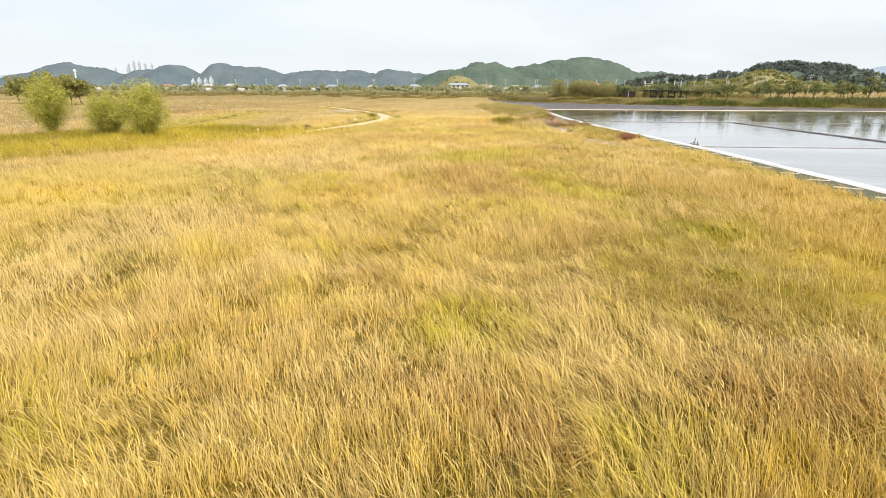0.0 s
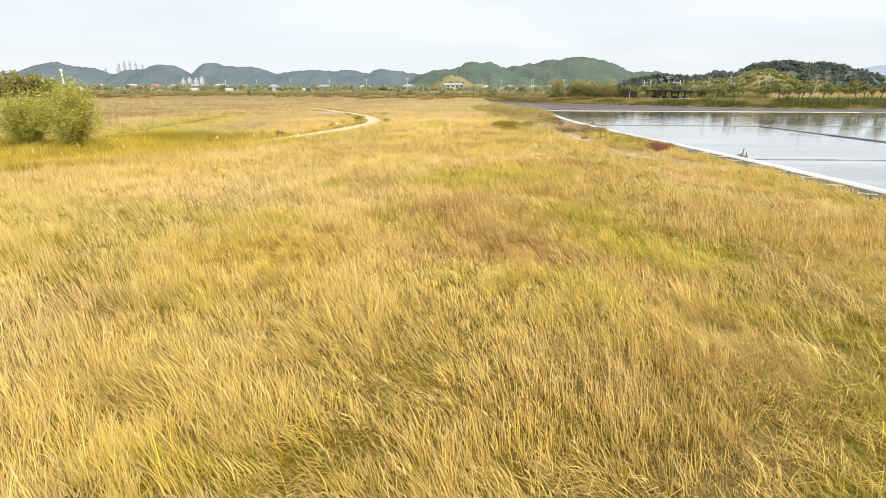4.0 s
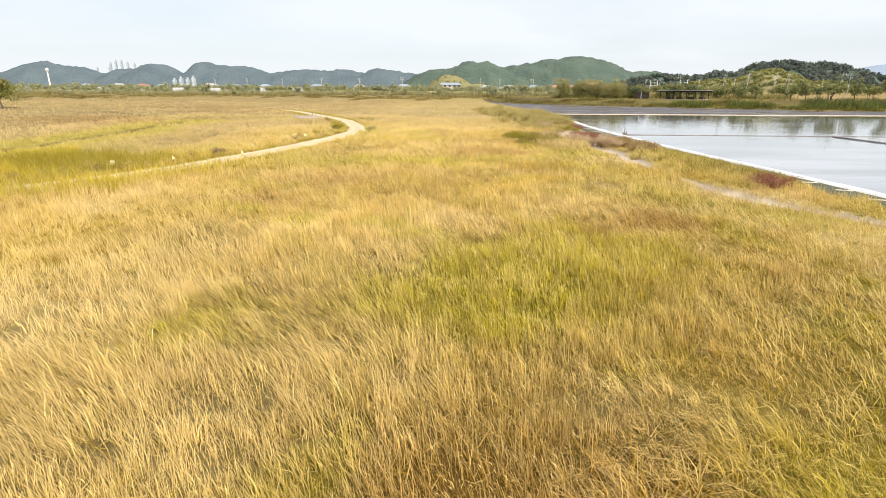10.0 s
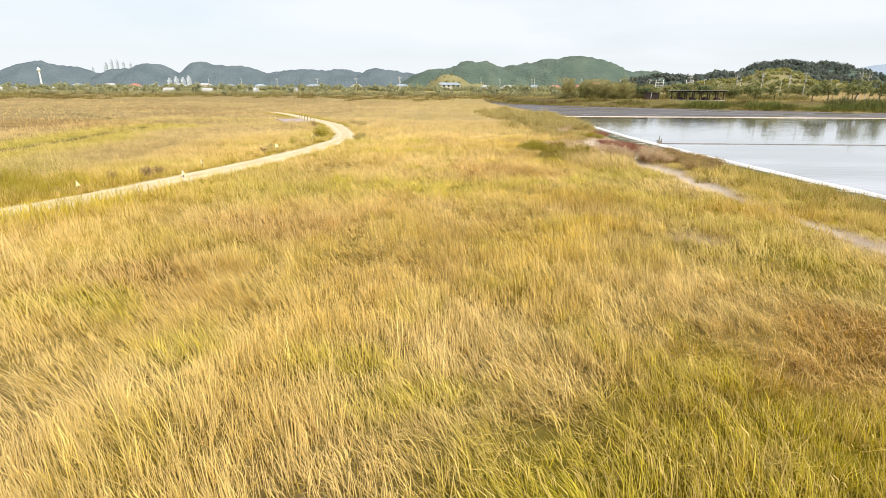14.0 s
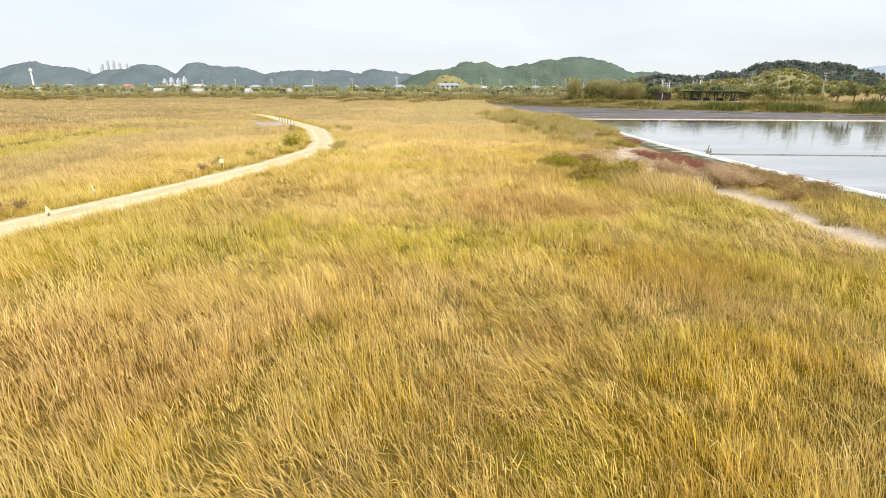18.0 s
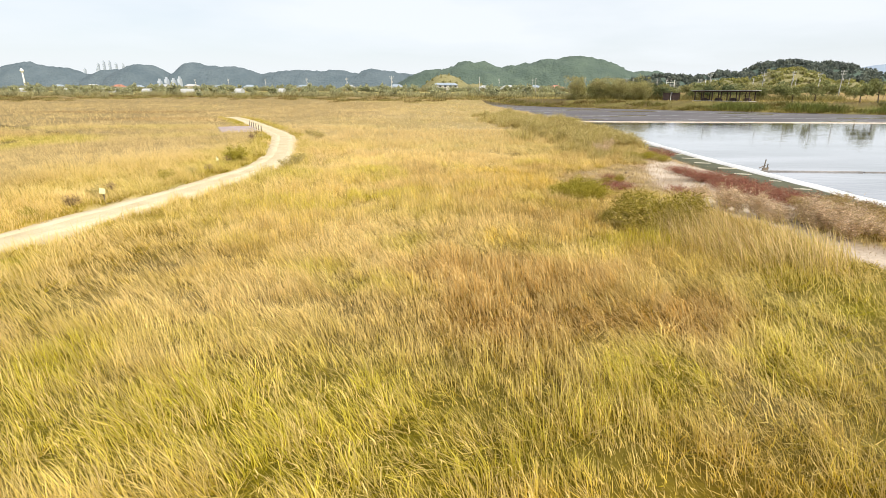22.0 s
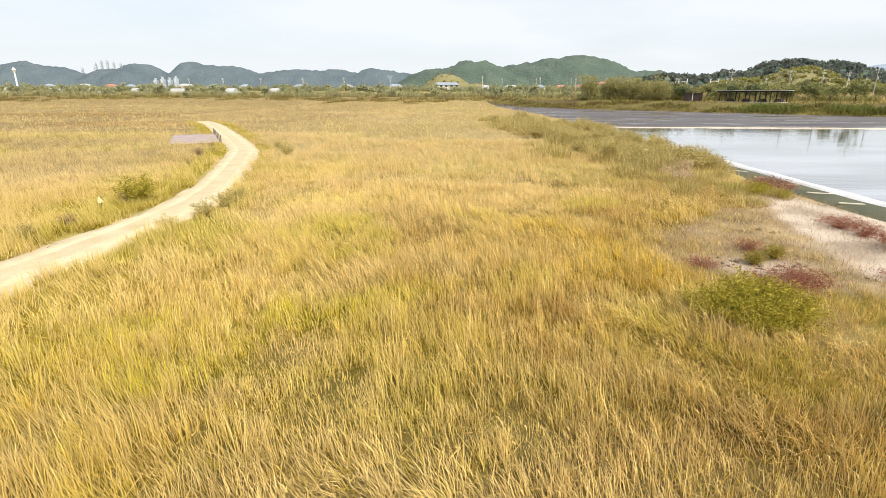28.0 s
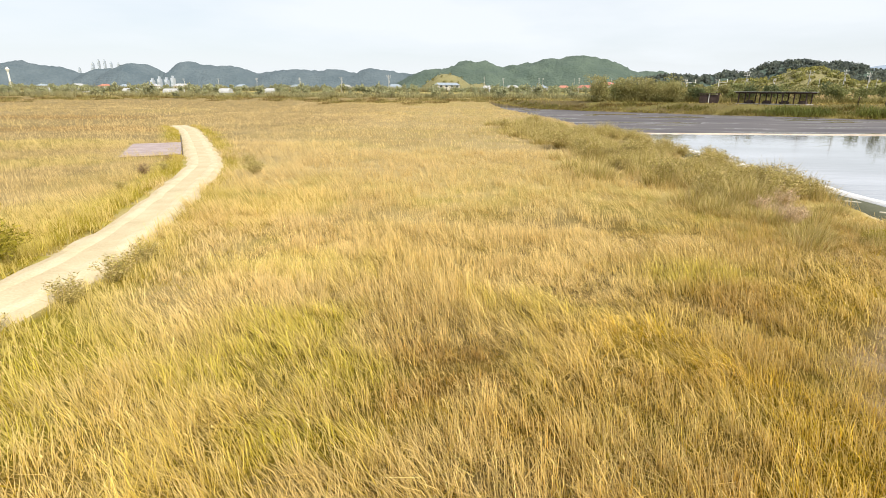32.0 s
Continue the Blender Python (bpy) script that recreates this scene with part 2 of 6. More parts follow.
M_ROOFPALE = mottled("pale_roof_sheet", (0.34, 0.34, 0.34), (0.55, 0.55, 0.54), 0.7, 8, 0.6)
M_WHITE = mottled("white_paint", (0.62, 0.62, 0.58), (0.84, 0.84, 0.80), 0.6, 9, 0.6, vary=0.08)
M_CREAM = mottled("cream_render", (0.58, 0.52, 0.42), (0.76, 0.71, 0.60), 0.4, 6, 0.8, vary=0.1)
M_REDROOF = mottled("red_roof_tiles", (0.34, 0.12, 0.08), (0.50, 0.22, 0.15), 0.8, 9, 0.75, vary=0.15)
M_BLUEROOF = mottled("blue_grey_roof_sheet", (0.22, 0.27, 0.33), (0.36, 0.41, 0.46), 0.8, 9, 0.6, vary=0.15)
M_WINDOW = mottled("dark_window_glass", (0.03, 0.035, 0.04), (0.07, 0.08, 0.09), 1, 5, 0.12, 0.02)
M_CONCRETE = mottled("pole_concrete", (0.42, 0.41, 0.38), (0.62, 0.60, 0.56), 0.8, 12, 0.8, vary=0.1)
M_BARK = mottled("bark", (0.06, 0.045, 0.03), (0.15, 0.11, 0.075), 3, 25, 0.9, 0.8, 0.03, vary=0.2)
# distance haze is put into both wooded hill colours as blue-grey
M_FOREST = mottled("wooded_hill", (0.060, 0.090, 0.072), (0.100, 0.138, 0.098), 0.03, 0.25, 0.95, 1.0, 3.0, space="World")
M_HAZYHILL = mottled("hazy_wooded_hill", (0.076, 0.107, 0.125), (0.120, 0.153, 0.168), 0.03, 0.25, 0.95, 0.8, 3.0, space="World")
M_MOUND = mottled("dry_scrub_slope", (0.18, 0.17, 0.075), (0.265, 0.23, 0.10), 0.12, 1.2, 0.95, 1.0, 0.6, space="World")
# far walls and ridges have their haze painted into the base colour
M_HAZYWALL = mottled("hazy_grey_blue_wall", (0.42, 0.47, 0.54), (0.52, 0.57, 0.63), 0.2, 2, 0.8)
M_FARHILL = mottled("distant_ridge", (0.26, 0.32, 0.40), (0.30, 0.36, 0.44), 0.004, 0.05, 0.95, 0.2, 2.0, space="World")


# ---- helpers for meshes ----
def link(name, verts, faces, mat, parent=None, label="", smooth=False):
    me = bpy.data.meshes.new(name)
    me.from_pydata([tuple(v) for v in verts], [], faces)
    if smooth:
        me.polygons.foreach_set("use_smooth", [True] * len(me.polygons))
    me.materials.append(mat)
    ob = new(name, me)
    ob.parent = parent
    return tagged(ob, label)


def part(name, bm, mat, parent=None, label="", smooth=False):
    me = bpy.data.meshes.new(name)
    bm.to_mesh(me)
    bm.free()
    if smooth:
        me.polygons.foreach_set("use_smooth", [True] * len(me.polygons))
    me.materials.append(mat)
    ob = new(name, me)
    ob.parent = parent
    return tagged(ob, label)


def block(bm, size, at=(0, 0, 0), turn=0.0, bevel=0.0, tilt=0.0):
    """A box with its middle at a place, worn edges if wanted."""
    m = pose(*at, 0, tilt, turn) @ Matrix.Diagonal((*size, 1))
    made = bmesh.ops.create_cube(bm, size=1, matrix=m)["verts"]
    if bevel:
        edges = {e for v in made for e in v.link_edges}
        bmesh.ops.bevel(bm, geom=list(edges), offset=bevel, segments=1, affect="EDGES")
    return bm


def rod(bm, a, b, r0, r1, sides=8):
    """A tapered round bar from a to b."""
    a, b = Vector(a), Vector(b)
    m = Matrix.Translation((a + b) / 2) @ (b - a).to_track_quat("Z", "Y").to_matrix().to_4x4()
    bmesh.ops.create_cone(bm, cap_ends=True, segments=sides, radius1=r0, radius2=r1, depth=(b - a).length, matrix=m)
    return bm


def thing(name, at, turn=0.0, label="", category="", group="", kind=""):
    ob = new(name)
    ob.empty_display_size = 0.2
    ob.matrix_world = pose(*at, 0, 0, turn)
    return tagged(ob, label, category, group, kind)


RNG = np.random.default_rng(7)


def lattice(seed):
    return np.random.default_rng(seed).random((256, 256))


LATTICES = [lattice(s) for s in range(11, 17)]


def noise2(x, y, size, k=0):
    """Smooth value noise in 0..1 with features of that size in metres."""
    g = LATTICES[k % 6]
    u, v = np.asarray(x, float) / size + 31.7 * k, np.asarray(y, float) / size + 17.3 * k
    i, j = np.floor(u).astype(int), np.floor(v).astype(int)
    fu, fv = u - i, v - j
    fu, fv = fu * fu * (3 - 2 * fu), fv * fv * (3 - 2 * fv)
    a, b = g[i % 256, j % 256], g[(i + 1) % 256, j % 256]
    c, d = g[i % 256, (j + 1) % 256], g[(i + 1) % 256, (j + 1) % 256]
    return (a * (1 - fu) + b * fu) * (1 - fv) + (c * (1 - fu) + d * fu) * fv


def fractal(x, y, size, k=0):
    return (noise2(x, y, size, k) * 4 + noise2(x, y, size / 2.1, k + 1) * 2 + noise2(x, y, size / 4.3, k + 2)) / 7


def ramp(v, a, b):
    t = np.clip((np.asarray(v, float) - a) / (b - a), 0, 1)
    return t * t * (3 - 2 * t)


def triangles(name, verts, faces, tints, mat, normals_up=False):
    """A mesh of triangles from arrays, with a tint for each corner point."""
    me = bpy.data.meshes.new(name)
    nv, nf = len(verts), len(faces)
    me.vertices.add(nv)
    me.vertices.foreach_set("co", np.ascontiguousarray(verts, np.float32).ravel())
    me.loops.add(nf * 3)
    me.loops.foreach_set("vertex_index", np.ascontiguousarray(faces, np.int32).ravel())
    me.polygons.add(nf)
    me.polygons.foreach_set("loop_start", np.arange(0, nf * 3, 3, dtype=np.int32))
    me.polygons.foreach_set("loop_total", np.full(nf, 3, np.int32))
    at = me.attributes.new("tint", "FLOAT_COLOR", "POINT")
    at.data.foreach_set("color", np.c_[np.clip(tints, 0, 1), np.ones(nv)].astype(np.float32).ravel())
    me.materials.append(mat)
    me.update(calc_edges=True)
    me.validate()
    return me


# ---- plan of the ground ----
KERB_Y = (-60, 24, 36, 44, 54, 62, 70, 75, 80, 87, 92, 105, 127.8)
KERB_X = (20.4, 19.7, 19.25, 18.8, 17.8, 16.8, 16.1, 15.75, 15.45, 15.2, 15.15, 15.3, 15.4)
TRACK = [(-62, 2), (-48, 14), (-36, 25), (-28, 33.5), (-22, 41), (-18.4, 46.3), (-16.4, 50.7), (-14.7, 57), (-13.2, 64), (-12.35, 70), (-11.9, 76), (-12.35, 81), (-13.7, 86),
         (-15.35, 91), (-17.85, 98), (-21.6, 105), (-25.8, 112.4), (-30.2, 120), (-34.8, 127.5), (-38.5, 132.5)]


def kerb(y):
    return np.interp(y, KERB_Y, KERB_X)


def smooth_line(points, step=0.8):
    """A smooth line through points, with even steps."""
    p = np.array(points, float)
    out = []
    for i in range(len(p) - 1):
        a, b, c, d = p[max(i - 1, 0)], p[i], p[i + 1], p[min(i + 2, len(p) - 1)]
        for t in np.arange(0, 1, step / np.linalg.norm(c - b)):
            out.append(0.5 * (2 * b + (c - a) * t + (2 * a - 5 * b + 4 * c - d) * t**2 + (3 * b - a - 3 * c + d) * t**3))
    return np.array(out + [p[-1]])


TRACK_LINE = smooth_line(TRACK)
DITCHES = [np.array(smooth_line(p, 1.0)) for p in ([(-95, 142), (-80, 130), (-63, 115), (-48, 104), (-42, 100.5)], [(-33.6, 58), (-34.8, 68), (-36.5, 78), (-38.5, 87), (-39, 92)])]


def far_from(line, x, y):
    """Distance of places from a line of points."""
    x, y = np.asarray(x, float), np.asarray(y, float)
    best = np.full(x.shape, 1e9)
    near = (x > line[:, 0].min() - 12) & (x < line[:, 0].max() + 12) & (y > line[:, 1].min() - 12) & (y < line[:, 1].max() + 12)
    xs, ys = x[near], y[near]
    b = np.full(xs.shape, 1e9)
    for px, py in line:
        b = np.minimum(b, (xs - px) ** 2 + (ys - py) ** 2)
    best[near] = np.sqrt(b)
    return best


def mud_left(y):
    return np.interp(y, (126, 131, 145, 152, 180, 200, 232), (13.2, 13.0, 13.2, 12.5, 9.5, 7.5, 4.0))


def mud_far(x):
    return np.interp(x, (4, 14, 30, 44, 58, 70, 84, 140, 260), (232, 208, 190, 178, 168, 158, 150, 140, 132))


def pan_far(x):
    """The far white edge of the water."""
    return np.interp(x, (14, 60, 85, 140, 260), (127.8, 127.4, 127.6, 121, 112))


def sand_cover(x, y):
    """How bare the salty sand beside the pond lies, 0..1."""
    wob = (noise2(x, y, 3.2, 2) - 0.5) * 2.4 + (noise2(x, y, 0.9, 3) - 0.5) * 1.0
    rows = (26, 36, 41.7, 44.5, 47, 50, 55, 60, 64, 68, 72, 75, 79, 82, 85)
    mid = np.interp(y, rows, (16.6, 16.2, 14.2, 12.4, 11.8, 11.5, 11.2, 11.0, 10.5, 10.1, 10.2, 10.7, 11.7, 12.6, 13.2))
    half = np.interp(y, rows, (-0.9, -0.2, 0.6, 1.0, 0.6, 0.3, 0.4, 0.6, 0.8, 1.15, 2.0, 2.1, 1.4, 0.5, -0.6))
    wider = np.where(x > mid, 2.2 * ramp(y, 66, 69) * ramp(-y, -81, -78), 0.0)
    main = ramp(half + wider + wob * 0.45 - np.abs(x - mid), -0.25, 0.6)
    spur = 0.6 * ramp(1.0 - np.hypot((x - 6.6) / 2.6, (y - 73.0) / 1.7) + wob * 0.55, 0.1, 0.6)
    saddle = 0.55 * ramp(1.0 - np.hypot((x - 8.6) / 2.0, (y - 75.2) / 2.2) + wob * 0.5, 0.1, 0.6)
    return np.maximum.reduce([main, spur, saddle])


def worn(x, y):
    """Low, trodden or salt-burnt dead grass, 0..1: by the sand, and one hollow in the meadow."""
    x, y = np.asarray(x, float), np.asarray(y, float)
    wob = (noise2(x, y, 1.6, 1) - 0.5) * 1.6 + (noise2(x, y, 0.5, 4) - 0.5) * 0.6
    left = np.interp(y, (69, 71, 73.5, 75.5, 79, 81.5, 83), (8.6, 5.6, 3.9, 4.4, 8.0, 10.2, 12.0))
    zone = ramp(x + wob - left, -0.2, 0.9) * ramp(y + wob, 69.5, 71.5) * ramp(-y + wob, -83, -81.5) * (x < 14)
    hollow = 0.75 * ramp(1.0 - np.hypot((x - 6.9) / 1.25, (y - 46.5) / 0.7) + wob * 0.45, 0.0, 0.5)
    return np.maximum(0.85 * zone, hollow)


def on_water(x, y):
    return (x > kerb(y) + 0.1) & (y < pan_far(x))


def on_mud(x, y):
    return (x > mud_left(y)) & (y >= pan_far(np.maximum(x, 14))) & (y < mud_far(x)) & (y > 127 - (x > 14.5) * 30)


def bare(x, y):
    """Where no tall grass grows, 0..1."""
    wob = (noise2(x, y, 1.1, 4) - 0.5) * 0.9
    track = ramp(1.2 + wob * 0.8 - far_from(TRACK_LINE, x, y), -0.15, 0.25)
    liner = ramp(x - (kerb(y) - 2.0) + wob, -0.2, 0.3) * (y < 128)
    wet = (on_water(x, y) | on_mud(x, y)).astype(float)
    ditch = np.maximum(ramp(0.6 - far_from(DITCHES[0], x, y), -0.1, 0.2), ramp(0.6 - far_from(DITCHES[1], x, y), -0.1, 0.2))
    du, dv = (x + 25.9) * 0.88 + (y - 106.3) * 0.47, -(x + 25.9) * 0.47 + (y - 106.3) * 0.88
    deck = ((np.abs(du) < 2.1) & (np.abs(dv) < 5.1)).astype(float)
    return np.clip(np.maximum.reduce([track, liner, wet, ditch, deck, sand_cover(x, y)]), 0, 1)


def dike(x, y):
    """Height of the bank beyond the mud and of the land behind."""
    right = ramp(y - mud_far(x), 0, 14) * ramp(x, -10, 12)
    left = ramp(y, 200, 250)
    return 1.75 * np.maximum(right, left) + 2.6 * ramp(y, 230, 470)


def height(x, y):
    thatch = (0.06 + 0.16 * fractal(x, y, 5.0, 1)) * (1 - bare(x, y))
    wet = (on_water(x, y) | on_mud(x, y)).astype(float)
    return 0.04 + thatch * (1 - ramp(y, 230, 300)) + dike(x, y) * (1 - wet) - 0.28 * wet


# Colours of the standing grass, by patches that the meadow shows (x, y, half-width, half-length).
STRAW, GOLD, GREEN = np.array((0.70, 0.495, 0.105)), np.array((0.73, 0.50, 0.012)), np.array((0.56, 0.49, 0.014))
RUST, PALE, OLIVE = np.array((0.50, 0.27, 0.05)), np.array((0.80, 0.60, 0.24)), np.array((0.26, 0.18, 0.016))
GREEN_SOUTH = [(1.9, 8.8, 0.9, 1.1), (3.0, 5.6, 0.7, 0.7), (-3.0, 5.4, 0.6, 0.7), (7.9, 21.3, 1.6, 2.1), (8.8, 16.6, 1.6, 1.8), (1.0, 33.5, 4.0, 2.6), (5.3, 27.2, 2.0, 2.5), (6.1, 23.9, 1.9, 1.8),
               (6.3, 22.3, 1.0, 1.2), (-1.7, 24.4, 0.6, 0.8), (-4.7, 25.0, 0.9, 0.8), (0.9, 34.4, 2.8, 2.3), (4.8, 36.0, 2.7, 2.5), (-1.4, 32.2, 1.8, 1.0), (1.4, 31.9, 1.7, 0.9), (-4.8, 31.3, 0.6, 0.6)]
GREEN_MIDDLE = [(7.6, 58.4, 2.2, 0.9), (5.4, 56.4, 1.2, 0.8), (-19.4, 60.0, 2.5, 3.5), (-5.4, 39.3, 1.2, 0.9), (-2.4, 39.1, 1.0, 0.8), (-1.3, 37.5, 1.2, 0.8), (-8.0, 39.9, 1.2, 1.0), (-2.5, 58.8, 1.0, 0.7), (2.5, 55.3, 1.0, 0.6), (-2.7, 54.5, 5.4, 1.6), (4.0, 48.6, 1.5, 1.1), (-3.3, 47.6, 0.6, 0.7), (3.9, 47.4, 1.0, 0.9), (-6.7, 55.8, 0.9, 0.9), (-3.4, 54.4, 1.1, 0.8), (-1.6, 53.8, 0.9, 0.7), (0.3, 54.0, 1.1, 0.7),
                (-1.1, 55.1, 0.7, 0.6), (5.0, 56.1, 0.9, 0.8), (7.4, 59.0, 1.4, 1.2), (-2.0, 63.0, 0.8, 0.8), (-3.9, 60.2, 0.9, 0.8), (4.7, 63.5, 1.2, 1.2), (4.7, 63.3, 0.9, 0.9), (9.6, 58.6, 1.2, 2.2), (-9.7, 53.4, 2.2, 1.5)]
GREEN_NORTH = [(-17.5, 85.3, 2.2, 4.0), (-21.1, 93.8, 2.5, 4.0), (-24.0, 101.6, 2.5, 3.0), (-15.2, 79.0, 1.5, 3.0), (-3.4, 69.5, 1.1, 0.9), (-4.8, 68.9, 0.9, 0.8), (-7.4, 68.6, 0.7, 0.8), (-5.8, 67.0, 0.9, 0.7), (-5.2, 75.6, 1.9, 1.1), (-11.9, 89.1, 1.8, 2.4), (-3.6, 72.7, 0.9, 0.7), (-3.0, 74.7, 1.0, 0.8),
               (-4.0, 76.3, 1.0, 0.9), (-8.9, 87.6, 2.1, 2.5), (-7.7, 73.7, 0.9, 0.8), (-9.2, 75.5, 1.4, 1.8), (-9.2, 92, 1.4, 5), (3.9, 80.6, 1.6, 1.2)]
RUST_AT = [(6.6, 7.9, 1.4, 1.2), (2.8, 22.7, 2.6, 2.0), (2.1, 7.2, 0.5, 0.7), (1.5, 27.0, 1.5, 1.6), (3.1, 22.9, 0.9, 1.0), (1.7, 23.2, 1.0, 1.0), (0.7, 21.2, 1.8, 1.0), (-6.1, 47.3, 3.2, 2.2), (-8.3, 42.1, 2.4, 1.9), (7.1, 39.6, 1.7, 1.3),
           (0.4, 58.4, 3.2, 1.9), (3.5, 57.6, 1.4, 1.0), (0.9, 47.3, 0.8, 0.8), (1.2, 57.8, 2.1, 1.6), (3.3, 57.6, 0.9, 0.8), (0.3, 59.8, 1.8, 1.2), (-0.4, 61.5, 1.0, 0.9), (2.2, 60.2, 1.2, 0.9), (-48, 84, 9, 9), (-30, 150, 14, 10)]
RUST_NORTH = [(3.1, 65.9, 1.6, 1.0), (0.4, 70.1, 0.8, 0.8), (-0.7, 68.5, 0.8, 0.7), (0.4, 67.8, 0.9, 0.7), (-1.2, 73.9, 1.0, 0.8), (-1.6, 75.5, 0.7, 0.7), (1.3, 72.9, 0.9, 0.6), (-2.0, 73.7, 0.6, 0.6), (4.6, 78.2, 1.4, 1.2)]
GOLD_AT = [(5.4, 6.2, 1.2, 1.0), (-3.6, 20.9, 2.3, 2.0), (-15.2, 21.1, 3.5, 2.5), (-4.2, 21.5, 1.4, 1.7), (-2.7, 22.6, 1.0, 1.0), (2.8, 52.7, 2.4, 1.2), (4.3, 47.4, 1.9, 1.8), (1.6, 43.8, 1.1, 1.3), (10.4, 50.3, 2.8, 2.0),
           (-1.6, 45.7, 0.5, 0.7), (1.9, 45.5, 1.0, 0.9), (-5.1, 45.5, 0.8, 0.7), (-10.6, 51.1, 1.0, 1.0), (3.0, 72.2, 1.2, 2.0), (1.6, 63.2, 1.0, 0.9), (2.6, 74.6, 1.3, 1.6), (6.6, 78.4, 1.3, 1.5), (3.4, 72.5, 1.0, 1.2), (2.3, 75.6, 1.2, 1.0), (1.9, 75.9, 0.9, 1.1), (2.2, 73.0, 0.9, 0.7), (-9.6, 88, 1.6, 4)]
PALE_AT = [(-4.1, 8.8, 1.4, 1.3), (-7.6, 10.8, 1.2, 1.4), (6.3, 9.4, 1.2, 1.1), (-1.7, 12.0, 1.8, 1.2), (-8.3, 30.5, 3.5, 3.5), (-2.6, 29.0, 2.3, 1.6), (1.3, 23.6, 0.6, 0.8), (-6.6, 35.4, 2.4, 3.4), (-5.2, 32.2, 0.8, 0.9), (5.6, 41.6, 3.2, 1.6), (0.9, 38.0, 0.9, 0.9),
           (-5.8, 48.9, 1.1, 1.1), (-1.2, 50.5, 1.2, 1.2), (4.2, 50.2, 1.3, 1.0), (-7.0, 47.2, 0.9, 0.9), (9.4, 54.7, 1.8, 1.5), (-7.5, 15.7, 3, 4), (-25, 80, 6, 8), (-38, 60, 8, 6)]
PALE_NORTH = [(-5.0, 58.3, 2.8, 1.4), (-1.3, 63.4, 3.0, 1.4), (-5.0, 55.8, 0.9, 0.6), (7.6, 64.5, 1.6, 1.8), (1.3, 65.0, 1.8, 1.1), (-4.3, 62.0, 1.1, 0.8), (-6.9, 61.1, 0.9, 1.0), (-2.1, 71.7, 1.2, 1.1), (-4.3, 70.3, 0.7, 0.7), (1.6, 67.2, 0.9, 0.6), (-4.0, 67.2, 0.8, 0.6),
              (-1.3, 76.6, 1.0, 0.9), (-0.8, 73.3, 0.6, 0.8), (-3.4, 77.7, 1.1, 1.0), (-9.2, 77.3, 1.0, 1.0), (3.4, 82.0, 2.1, 1.6), (0.5, 83.0, 3.4, 2.2), (-3.4, 84.0, 2.6, 2.4), (-7.5, 97, 6, 4)]


